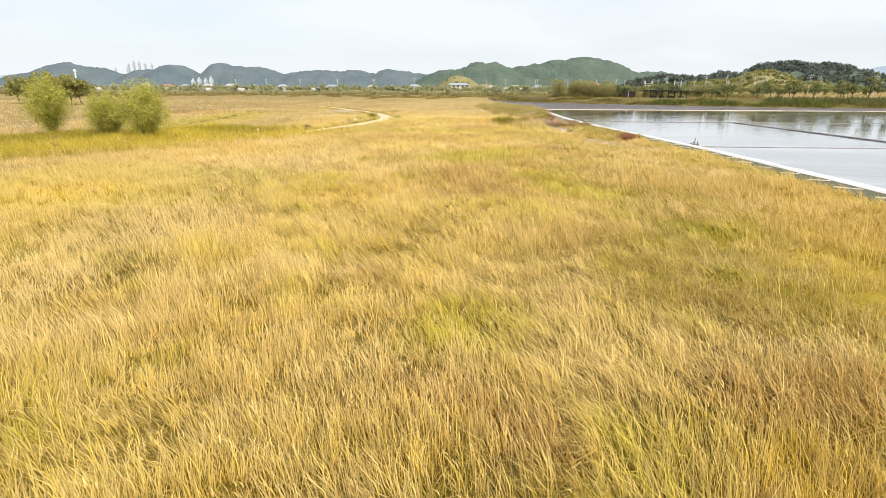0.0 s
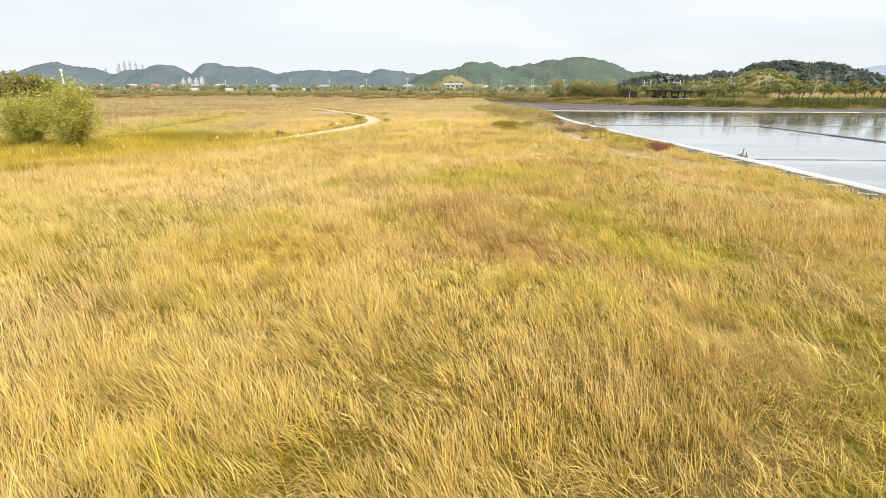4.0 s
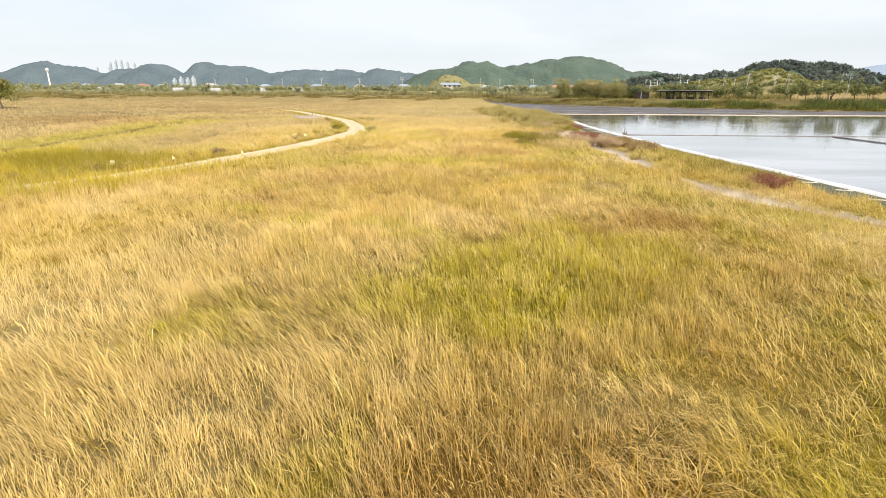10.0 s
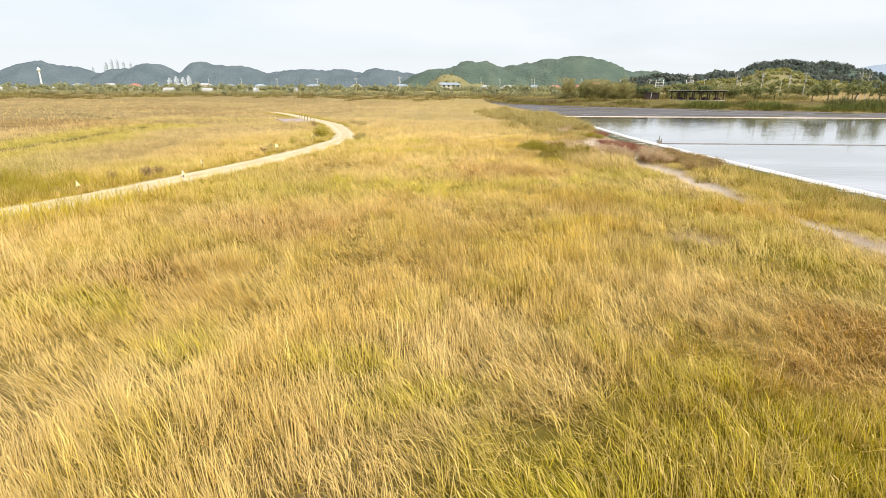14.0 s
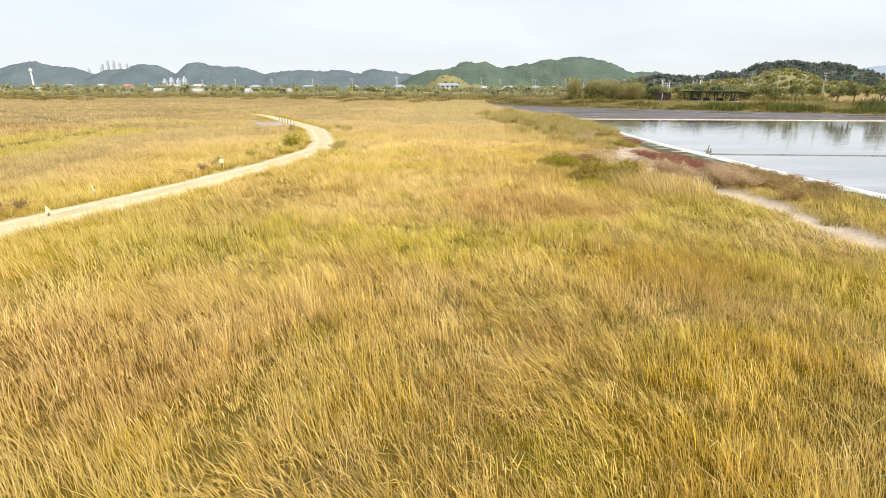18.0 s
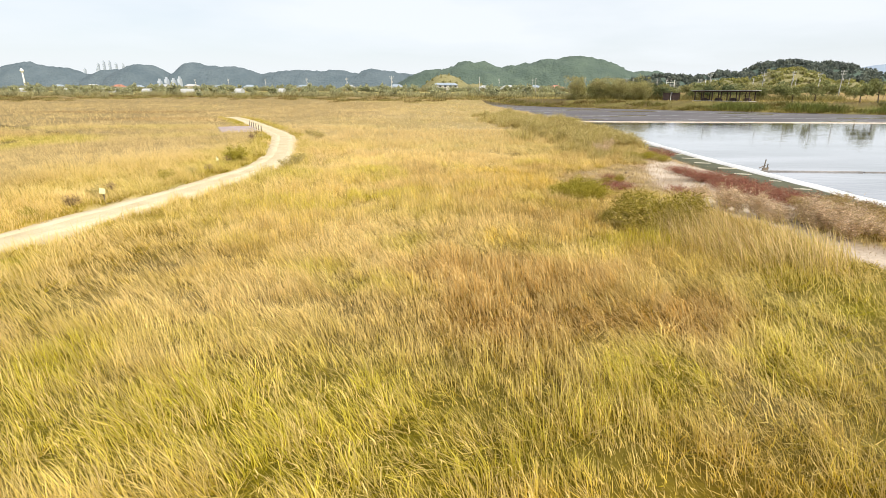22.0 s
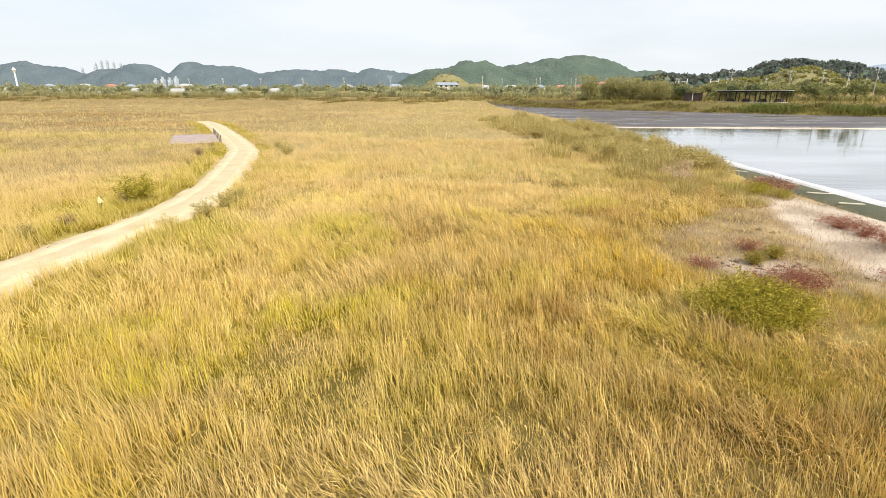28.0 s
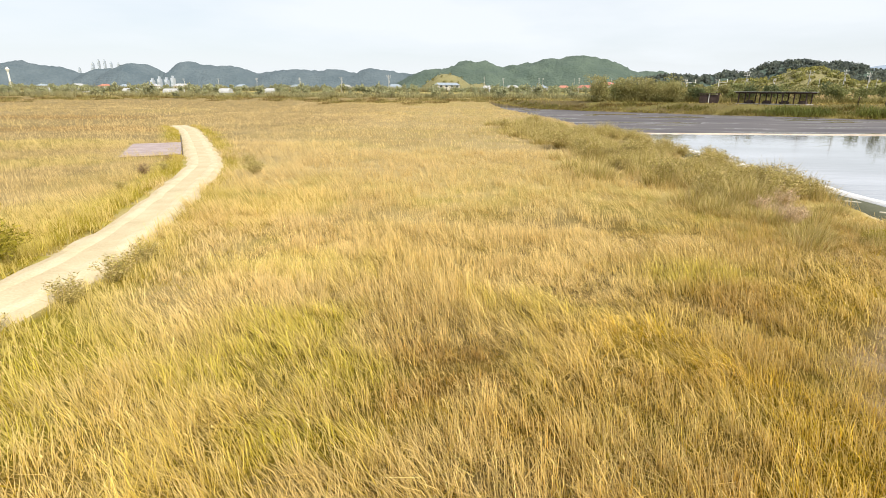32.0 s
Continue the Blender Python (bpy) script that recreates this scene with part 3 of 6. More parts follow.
def tint_at(x, y):
    """The colour of the standing grass."""
    x, y = np.asarray(x, float), np.asarray(y, float)
    f, g, h = fractal(x, y, 11, 0), fractal(x, y, 7, 3), fractal(x, y, 16, 2)
    col = STRAW + (PALE - STRAW) * ramp(g, 0.48, 0.66)[..., None]
    for c, w in ((GREEN, ramp(f, 0.53, 0.68) * 0.5 * (1 - 0.6 * ramp(np.abs(x), 18, 40))), (RUST, ramp(h, 0.60, 0.72) * 0.2), (GOLD, ramp(g, 0.36, 0.24) * 0.3)):
        col = col + (c - col) * w[..., None]
    near = ramp(14 - np.abs(x), 0, 6)
    for c, w in ((GREEN, ramp(fractal(x, y, 1.7, 1), 0.52, 0.70) * 0.55), (RUST, ramp(fractal(x, y, 2.1, 5), 0.56, 0.74) * 0.18), (PALE, ramp(fractal(x, y, 1.3, 4), 0.54, 0.72) * 0.65)):
        col = col + (c - col) * (w * near)[..., None]
    lush = 0.3 * ramp(y, 40, 44) * ramp(-y, -56.5, -53) + 0.42 * ramp(y, 64, 67) * ramp(-y, -77, -73) + 0.35 * ramp(-y, -8, -5) + 0.2 * ramp(y, 10, 14) * ramp(-y, -20, -17)
    col = col + (GREEN - col) * (lush * near * ramp(fractal(x, y, 3.4, 4), 0.34, 0.6))[..., None]
    dx, dy = (noise2(x, y, 2.2, 5) - 0.5) * 2.2, (noise2(x, y, 2.2, 1) - 0.5) * 2.2
    for c, most, rows in ((PALE, 0.85, PALE_AT), (PALE, 0.85, PALE_NORTH), (RUST, 0.85, RUST_AT), (RUST, 0.7, RUST_NORTH), (GREEN, 0.85, GREEN_SOUTH), (GREEN, 0.75, GREEN_MIDDLE), (GREEN, 0.8, GREEN_NORTH), (GOLD, 0.8, GOLD_AT)):
        for px, py, rx, ry in rows:
            w = most * ramp(np.hypot((x + dx - px) / rx, (y + dy - py) / ry), 1.35, 0.3)
            col = col + (c - col) * w[..., None]
    for px, py, rx, ry in ((4.9, 46.2, 1.1, 0.8), (5.6, 47.9, 0.8, 0.5), (5.6, 45.4, 1.2, 0.7), (3.9, 44.6, 0.8, 0.6)):
        w = 0.7 * ramp(np.hypot((x + dx * 0.5 - px) / rx, (y + dy * 0.5 - py) / ry), 1.3, 0.4)
        col = col + (np.array((0.36, 0.28, 0.045)) - col) * w[..., None]
    dull = ramp(y, 70, 100)
    far_straw = np.array((0.58, 0.445, 0.22)) + (np.array((0.46, 0.355, 0.18)) - np.array((0.58, 0.445, 0.22))) * ramp(y, 90, 125)[..., None]
    col = col + (far_straw - col) * (0.7 * dull)[..., None]
    far_left = ramp(-x, 14, 26) * ramp(fractal(x, y, 14, 1), 0.2, 0.5)
    col = col + (np.array((0.43, 0.315, 0.135)) - col) * (0.85 * far_left)[..., None]
    for px, py, rx, ry in ((-29, 99, 6, 4), (-42, 95, 9, 6), (-37, 110, 10, 5), (-28, 60, 7, 5), (-48, 106, 9, 4)):
        w = 0.6 * ramp(np.hypot((x + dx * 2 - px) / rx, (y + dy * 2 - py) / ry), 1.3, 0.3)
        col = col + (np.array((0.46, 0.38, 0.08)) - col) * w[..., None]
    brook = far_from(DITCHES[1], x, y) + 4 * (noise2(x, y, 5, 2) - 0.5)
    col = col + (np.array((0.53, 0.44, 0.05)) - col) * (0.8 * ramp(7.5 - brook, 0, 4))[..., None]
    for px, py, rx, ry in ((-50, 94, 10, 9), (-60, 100, 12, 8), (-44, 126, 16, 5), (-70, 150, 22, 7)):
        w = 0.7 * ramp(np.hypot((x + dx * 2 - px) / rx, (y + dy * 2 - py) / ry), 1.25, 0.5)
        col = col + (np.array((0.41, 0.255, 0.085)) - col) * w[..., None]
    rim = ramp(3.2 - far_from(TRACK_LINE, x, y), 0, 1.2) * ramp(fractal(x, y, 4, 4), 0.40, 0.6)
    col = col + (GREEN * 0.9 - col) * (0.7 * rim)[..., None]
    green_bank = ramp(y - mud_far(x), -2, 2) * ramp(x, 0, 12)
    bank = np.array((0.17, 0.13, 0.055)) + (np.array((0.22, 0.20, 0.06)) - np.array((0.17, 0.13, 0.055))) * ramp(fractal(x, y, 9, 2), 0.42, 0.58)[..., None]
    return col + (bank - col) * (0.85 * green_bank)[..., None]


# ---- ground: one sheet out to the horizon ----
def ground_sheet():
    near_x = np.r_[np.arange(-64, 3.1, 0.8), np.arange(3.4, 17, 0.35), np.arange(17.2, 34.1, 0.8)]
    xs = np.unique(np.r_[-4000, -2500, -1500, -900, -600, -400, np.arange(-300, -64, 8), near_x, np.arange(36, 140, 3), np.arange(150, 420, 15), 600, 900, 1500, 2500, 4000])
    ys = np.unique(np.r_[-1500, -600, -250, -120, np.arange(-60, -8, 6), np.arange(-8, 60, 0.8), np.arange(60, 86, 0.4), np.arange(86, 130, 0.8), np.arange(130, 260, 2.0), np.arange(260, 480, 15), 600, 800, 1100, 1600, 2400, 4000])
    X, Y = np.meshgrid(xs, ys)
    x, y = X.ravel(), Y.ravel()
    z = height(x, y)
    nx, ny = len(xs), len(ys)
    i = (np.arange(ny - 1)[:, None] * nx + np.arange(nx - 1)).ravel()
    faces = np.r_[np.c_[i, i + 1, i + nx + 1], np.c_[i, i + nx + 1, i + nx]]
    tall = tint_at(x, y)
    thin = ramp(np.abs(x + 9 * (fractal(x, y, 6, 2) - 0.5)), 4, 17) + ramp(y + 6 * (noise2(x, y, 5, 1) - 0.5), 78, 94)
    # shade between the near blades is put into the ground colour
    shaded_thatch = tall * 0.17 + np.array((0.02, 0.012, 0.002))
    thatch = shaded_thatch + (tall * 0.58 - shaded_thatch) * np.clip(thin, 0, 1)[:, None]
    b = bare(x, y)
    soil = np.where((b > 0.3)[:, None], np.array((0.47, 0.38, 0.21)), thatch)
    sc = sand_cover(x, y)
    grey = np.array((0.34, 0.27, 0.20)) + (np.array((0.51, 0.425, 0.335)) - np.array((0.34, 0.27, 0.20))) * (ramp(sc, 0.3, 0.9) * ramp(0.6 * fractal(x, y, 2.2, 3) + 0.4 * noise2(x, y, 0.9, 1), 0.36, 0.58))[:, None]
    soil = soil + (grey - soil) * ramp(sc, 0.05, 0.3)[:, None]
    dead = worn(x, y) * ramp(0.6 - sc, 0, 0.5)
    soil = soil + (np.array((0.33, 0.25, 0.155)) * (0.4 + 1.1 * noise2(x, y, 0.7, 3))[:, None] - soil) * (0.9 * dead)[:, None]
    trench = np.minimum(far_from(DITCHES[0], x, y), far_from(DITCHES[1], x, y))
    soil = soil + (np.array((0.15, 0.115, 0.05)) - soil) * ramp(0.9 - trench, 0, 0.5)[:, None]
    wet = on_water(x, y) | on_mud(x, y)
    soil = np.where(wet[:, None], np.array((0.12, 0.11, 0.10)), soil)
    land = ramp(y, 240, 330)[:, None]
    field = np.array((0.20, 0.19, 0.06)) + (np.array((0.42, 0.33, 0.12)) - np.array((0.20, 0.19, 0.06))) * ramp(fractal(x, y, 60, 1), 0.45, 0.6)[:, None]
    gold_field = (ramp(x, 86, 100) * ramp(y, 190, 200))[:, None]
    field = field + (np.array((0.31, 0.22, 0.09)) - field) * gold_field
    soil = soil + (field - soil) * np.maximum(land, gold_field)
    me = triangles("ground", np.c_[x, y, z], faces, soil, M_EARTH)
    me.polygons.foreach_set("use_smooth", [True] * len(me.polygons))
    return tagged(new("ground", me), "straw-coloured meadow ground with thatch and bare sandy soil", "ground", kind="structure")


ground_sheet()


def ribbon(name, line, half, z, mat, label, category, rough=0.12, rut=0.0, rows=7, drop=0.2):
    """A strip along a line with an uneven edge, a little domed or rutted."""
    p = np.asarray(line)
    d = np.gradient(p, axis=0)
    d /= np.linalg.norm(d, axis=1)[:, None]
    side = np.c_[d[:, 1], -d[:, 0]]
    verts, faces = [], []
    for k in range(len(p)):
        for j in range(rows):
            u = j / (rows - 1) * 2 - 1
            w = half * u * (1 + rough * (noise2(k * 0.8 + 50 * (u > 0), 3.0, 1.7, 2) - 0.5) * 2)
            q = p[k] + side[k] * w
            dz = -drop if j in (0, rows - 1) else 0.03 * (1 - u * u) - rut * (abs(abs(u) - 0.5) < 0.2) + 0.02 * float(noise2(q[0], q[1], 0.9, 4))
            verts.append((q[0], q[1], z + dz))
    for k in range(len(p) - 1):
        for j in range(rows - 1):
            a = k * rows + j
            faces.append((a, a + 1, a + rows + 1, a + rows))
    ob = link(name, verts, faces, mat, smooth=True)
    return tagged(ob, label, category, kind="structure")


ribbon("path", smooth_line(TRACK, 0.5), 1.26, 0.17, M_TRACK, "pale sandy farm track curving through the dry meadow", "path", 0.16, 0.03, 9)

ruts = np.asarray(smooth_line(TRACK, 0.5))
along = np.gradient(ruts, axis=0)
along /= np.linalg.norm(along, axis=1)[:, None]
for off in (-0.52, 0.52):
    ribbon("wheel_rut", ruts + np.c_[along[:, 1], -along[:, 0]] * off, 0.27, 0.196, M_RUT, "pale worn wheel rut of dry sand along the track", "rut", 0.45, 0.0, 5, 0.02)


# ---- salt pans: water, white edge, liner, dividers ----
def pan_water():
    ys = np.r_[np.arange(-60, 127, 1.5), 127.9]
    verts, faces = [], []
    for y in ys:
        for k, u in enumerate((0.0, 0.06, 0.2, 0.45, 1.0)):
            verts.append((kerb(y) + 0.5 + u * (260 - kerb(y)), y, -0.02))
    for a in range(len(ys) - 1):
        for b in range(4):
            i = a * 5 + b
            faces.append((i, i + 1, i + 6, i + 5))
    return tagged(link("water", verts, faces, M_WATER), "still shallow brine in the salt pans mirroring the sky", "water", kind="structure")


def mudflat():
    xs, verts, faces = np.r_[np.arange(4, 20, 0.8), np.arange(20, 60, 3), np.arange(60, 261, 8)], [], []
    rows = 16
    for x in xs:
        y0 = float(pan_far(x)) if x > 15.2 else float(np.interp(x, (4, 7.5, 9.5, 12.5, 13.2, 15.2), (232, 200, 180, 152, 134, 128)))
        y1 = float(mud_far(x)) + 1.5
        for j in range(rows):
            y = y0 + (y1 - y0) * j / (rows - 1)
            verts.append((x, y, 0.0 + 0.05 * float(noise2(x, y, 9, 1))))
    for a in range(len(xs) - 1):
        for j in range(rows - 1):
            i = a * rows + j
            faces.append((i, i + rows, i + rows + 1, i + 1))
    return tagged(link("mudflat", verts, faces, M_MUD, smooth=True), "dark grey wet mudflat with shining puddles beyond the pans", "mudflat", kind="structure")


pan_water()
mudflat()

kerb_line = np.array([(float(kerb(y)) + 0.45, y) for y in np.arange(-60, 128, 0.7)])
ribbon("pan_edge", kerb_line, 0.34, 0.09, M_SALT, "white salt-crusted concrete edge along the salt pan", "kerb", 0.5, rows=6, drop=0.14)
far_line = np.array([(x, float(pan_far(x))) for x in np.arange(15.4, 200, 0.8)])
ribbon("far_pan_edge", far_line, 0.04, 0.02, M_SAND, "pale salt line along the far pan edge", "kerb", 0.6, rows=5, drop=0.06)
liner_line = np.array([(float(kerb(y)) - 0.95, y) for y in np.arange(-60, 127, 0.7)])
ribbon("pond_liner", liner_line, 0.98, 0.12, M_LINER, "dark olive liner sheet along the pond bank", "liner", 0.1, rows=6, drop=0.1)


def divider(a, b, high=0.10, wide=0.25):
    ob = thing("pan_divider", (0, 0, 0), 0, "low silted board divider between two salt pans", "divider", "pan dividers")
    a, b = Vector((*a, 0)), Vector((*b, 0))
    n = max(2, int((b - a).length / 6))
    turn = math.degrees(math.atan2(b.y - a.y, b.x - a.x))
    for k in range(n):
        p = a.lerp(b, (k + 0.5) / n)
        bm = block(bmesh.new(), ((b - a).length / n - 0.05, wide, high + 0.2), (p.x, p.y, high / 2 - 0.1 + random.uniform(-0.02, 0.02)), turn + random.uniform(-0.3, 0.3), 0.02)
        part("board", bm, M_DIVIDER, ob)
    return ob


divider((16.2, 78.8), (150, 78.4), 0.03, 0.14)
divider((19.2, 44.4), (150, 44.8), 0.03, 0.14)
divider((38.4, 45.0), (38.0, 78.2), 0.06, 0.4)
divider((20, 9), (150, 9.5), 0.05)

# battens that hold the liner down
bm = block(bmesh.new(), (1.55, 0.07, 0.05), (0, 0, 0.025), 0, 0.008)
first = part("batten", bm, M_BATTEN)
tagged(first, "bleached wooden batten lying across the dark liner", "batten", "battens on the liner")
k = 0
for y in np.arange(-3.0, 98, 2.15):
    m = pose(float(kerb(y)) - 0.95 + random.uniform(-0.25, 0.15), y, 0.145, 0, 2, -18 + random.uniform(-22, 22)) @ Matrix.Diagonal((random.uniform(0.45, 1.0), 1, 1, 1))
    if k == 0:
        first.matrix_world = m
    else:
        copy_thing(first, m)
    k += 1


def sluice(at, turn):
    """Old sluice of two leaning stakes, a board and a tyre-like float."""
    ob = thing("sluice_post", at, turn, "weathered leaning sluice stakes with a small board at the pan edge", "sluice", "sluices at the pans")
    part("stake", rod(bmesh.new(), (0, 0, -0.2), (0.12, 0.02, 0.62), 0.04, 0.03), M_STAKE, ob)
    part("stake", rod(bmesh.new(), (0.35, 0.05, -0.2), (0.30, 0.0, 0.36), 0.035, 0.03), M_STAKE, ob)
    part("board", block(bmesh.new(), (0.55, 0.05, 0.22), (0.15, 0.0, 0.05), 8, 0.01), M_STAKE, ob)
    part("crossbar", rod(bmesh.new(), (-0.25, 0.05, 0.14), (0.15, 0.02, 0.28), 0.03, 0.03), M_STAKE, ob)
    return ob


sluice((16.8, 78.9, 0.03), 20)
sluice((19.5, 44.9, 0.03), -10)


# ---- grass: many single bent blades ----
HUSK = np.array((0.80, 0.61, 0.31))   # bleached tips and seed husks


def blades(x, y, tall, wide, tint, lean_to, lean, segments=2, tip=1.18, z=None, mat=M_GRASS, name="meadow_grass", taper=0.55, deep=0.5, husk=0.0):
    """Blades rooted at places, bent over in the direction lean_to by lean times their length."""
    n = len(x)
    z = height(x, y) - 0.06 if z is None else z
    face = lean_to + np.pi / 2 + RNG.normal(0, 0.7, n)
    wx, wy = np.cos(face) * wide / 2, np.sin(face) * wide / 2
    ux, uy = np.cos(lean_to), np.sin(lean_to)
    levels = segments + 1
    vs, cs = [], []
    for k in range(levels):
        s = k / segments
        out = tall * lean * s**1.9
        up = tall * s * np.sqrt(np.clip(1 - (lean * s**0.7) ** 2 * 0.8, 0.08, 1))
        cx, cy, cz = x + ux * out, y + uy * out, z + up
        w = 1 - (1 - taper) * s if k < segments else 0
        # olive root colour, which also holds the shade low between the blades
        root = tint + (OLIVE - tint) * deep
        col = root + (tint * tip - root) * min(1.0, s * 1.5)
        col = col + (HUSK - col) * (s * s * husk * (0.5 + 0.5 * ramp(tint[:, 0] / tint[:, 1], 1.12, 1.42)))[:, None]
        if k < segments:
            vs += [np.c_[cx - wx * w, cy - wy * w, cz], np.c_[cx + wx * w, cy + wy * w, cz]]
            cs += [col, col]
        else:
            vs.append(np.c_[cx, cy, cz])
            cs.append(col)
    per = 2 * segments + 1
    verts = np.stack(vs, 1).reshape(-1, 3)
    cols = np.stack(cs, 1).reshape(-1, 3)
    tri = []
    for k in range(segments - 1):
        a = 2 * k
        tri += [(a, a + 1, a + 3), (a, a + 3, a + 2)]
    a = 2 * (segments - 1)
    tri.append((a, a + 1, a + 2))
    faces = (np.arange(n)[:, None, None] * per + np.array(tri)[None]).reshape(-1, 3)
    return triangles(name, verts, faces, cols, mat)


def scatter(x0, x1, y0, y1, per_m2):
    n = int((x1 - x0) * (y1 - y0) * per_m2)
    return RNG.uniform(x0, x1, n), RNG.uniform(y0, y1, n)


def wind(x, y):
    """Which way the grass leans, and how far: combed towards -x in swathes, tangled locally."""
    a = np.pi - 0.35 + (fractal(x, y, 6.0, 2) - 0.5) * 1.8 + (noise2(x, y, 1.3, 5) - 0.5) * 1.0
    swathe = fractal(x, y, 3.2, 4)
    flop = ramp(fractal(x, y, 1.5, 3), 0.54, 0.66)
    return a + 0.5 * flop, 0.30 + 0.48 * ramp(swathe, 0.40, 0.62) * (0.6 + 0.4 * ramp(x, -6, 3)) + 0.16 * flop


def lengths(x, y):
    tuft = noise2(x, y, 0.75, 3)
    hollow = 0.63 + 0.37 * ramp(0.6 * noise2(x, y, 0.8, 2) + 0.4 * noise2(x, y, 0.35, 5), 0.24, 0.42)
    return hollow * (0.40 + 0.18 * fractal(x, y, 5.0, 1) + 0.34 * (tuft - 0.5) + 0.24 * (fractal(x, y, 2.4, 0) - 0.5))


def meadow(x0, x1, y0, y1, per_m2, wide, segments, keep=None, longer=1.0, calm=1.0, flat=False):
    """Grass over a stretch of the plan, in tussocks of blades that share a lean and a colour."""
    each = 8 if per_m2 > 20 else 3
    per_m2 = float(per_m2)
    tx, ty = scatter(x0, x1, y0, y1, per_m2 / each)
    m = len(tx)
    spread = 0.07 if per_m2 > 60 else 0.14 if per_m2 > 20 else 0.5
    k = np.repeat(np.arange(m), each)
    n = m * each
    x, y = tx[k] + RNG.normal(0, spread, n), ty[k] + RNG.normal(0, spread, n)
    tone, high, turn = RNG.normal(1.0, 0.10 * calm, m), RNG.uniform(0.66, 1.3, m), RNG.normal(0, 0.6, m)
    dry = RNG.random(m)
    gap = noise2(x, y, 0.5, 0) * 0.5 + noise2(x, y, 1.4, 2) * 0.5
    ok = (worn(x, y) * 0.25 < RNG.random(n)) & (bare(x, y) < 0.15 + 0.6 * RNG.random(n) ** 1.5) & (gap + 0.2 * RNG.random(n) > (0.0 if flat else 0.12 if per_m2 > 60 else 0.2))
    if keep is not None:
        ok &= keep(x, y)
    x, y, k = x[ok], y[ok], k[ok]
    n = len(x)
    to, lean = wind(x, y)
    to = to + turn[k] + RNG.normal(0, 0.42, n)
    lean = np.clip(lean + RNG.normal(0, 0.22, n), 0.03, 0.98)
    tall = np.clip(lengths(x, y) * high[k] * RNG.uniform(0.6, 1.2, n), 0.14, 1.0) * longer
    edge = np.zeros(n)
    by = (x > 0) & (y > 38) & (y < 88)
    for ox, oy in ((-0.7, 0), (0.7, 0), (0, -0.8), (0, 0.8)):
        edge[by] = np.maximum(edge[by], sand_cover(x[by] + ox, y[by] + oy))
    tall = tall * (1 - 0.55 * np.clip(edge * RNG.uniform(0.3, 1.2, n), 0, 1))
    col = tint_at(x, y)
    col = col + (np.array((0.55, 0.42, 0.22)) - col) * (0.6 * np.clip(edge, 0, 1))[:, None]
    dead = worn(x, y)
    tall = tall * (1 - 0.5 * dead)
    col = col + (np.array((0.58, 0.43, 0.22)) * (0.55 + 0.7 * noise2(x, y, 0.6, 2))[:, None] - col) * (0.85 * dead)[:, None]
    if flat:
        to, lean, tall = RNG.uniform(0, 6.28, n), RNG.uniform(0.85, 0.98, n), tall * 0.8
        # flattened grass is coloured darker for the shade it lies in
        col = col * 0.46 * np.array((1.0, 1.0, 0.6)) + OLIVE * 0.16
    d = np.clip(dry[k] + RNG.normal(0, 0.08, n), 0, 1)[:, None]
    col = np.where(d < 0.24, col + (PALE - col) * 0.75 * calm, col)
    col = np.where(d > 0.90, col + (OLIVE - col) * 0.5 * calm, col)
    col = np.where((d > 0.80) & (d <= 0.90), col + (RUST - col) * 0.4 * calm, col)
    col = col * np.clip(tone[k], 0.6, 1.35)[:, None] * RNG.uniform(1 - 0.3 * calm, 1 + 0.22 * calm, n)[:, None]
    if calm <= 0.5 and not flat:
        col = col + (HUSK * 0.78 - col) * 0.3   # thinner, more bleached grass off the line
    w = wide * RNG.uniform(0.6, 1.4, n)
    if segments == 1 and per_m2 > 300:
        col = col * 0.86   # gap shade is put into the short blades' colour
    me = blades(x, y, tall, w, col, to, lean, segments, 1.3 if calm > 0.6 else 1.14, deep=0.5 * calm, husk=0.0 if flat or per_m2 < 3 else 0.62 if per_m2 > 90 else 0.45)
    ob = new("meadow_grass", me)
    return tagged(ob, "dense wind-combed dry grass in straw, gold and green", "grass", kind="stuff")


def seed_heads(x0, x1, y0, y1, per_m2):
    """Thin stalks with pale plumes above the grass."""
    x, y = scatter(x0, x1, y0, y1, per_m2)
    ok = (bare(x, y) < 0.3) & (fractal(x, y, 4.5, 5) > 0.46)
    x, y = x[ok], y[ok]
    n = len(x)
    to, lean = wind(x, y)
    to = to + RNG.normal(0, 0.5, n)
    tall = lengths(x, y) * RNG.uniform(0.95, 1.3, n)
    lean = np.clip(lean * 0.8 + RNG.normal(0, 0.12, n), 0.05, 0.9)
    top_out = tall * lean
    top_z = height(x, y) - 0.06 + tall * np.sqrt(np.clip(1 - (lean**2) * 0.8, 0.08, 1))
    px, py = x + np.cos(to) * top_out * 0.9, y + np.sin(to) * top_out * 0.9
    col = PALE * RNG.uniform(0.95, 1.2, n)[:, None]
    me = blades(px, py, RNG.uniform(0.05, 0.12, n), RNG.uniform(0.007, 0.014, n), col, to, np.full(n, 0.75), 2, 1.05, top_z - 0.06, M_GRASS, "grass_plumes", 1.2)
    return tagged(new("grass_plumes", me), "pale drooping seed plumes standing over the dry grass", "grass", kind="stuff")


def core(x, y):
    """The strip of meadow that is seen from close by."""
    return (np.abs(x - np.interp(y, (0, 35, 80), (1.5, -0.5, -1.0))) + (noise2(x, y, 2.5, 1) - 0.5) * 3 + RNG.normal(0, 0.7, len(x))) < 6.9


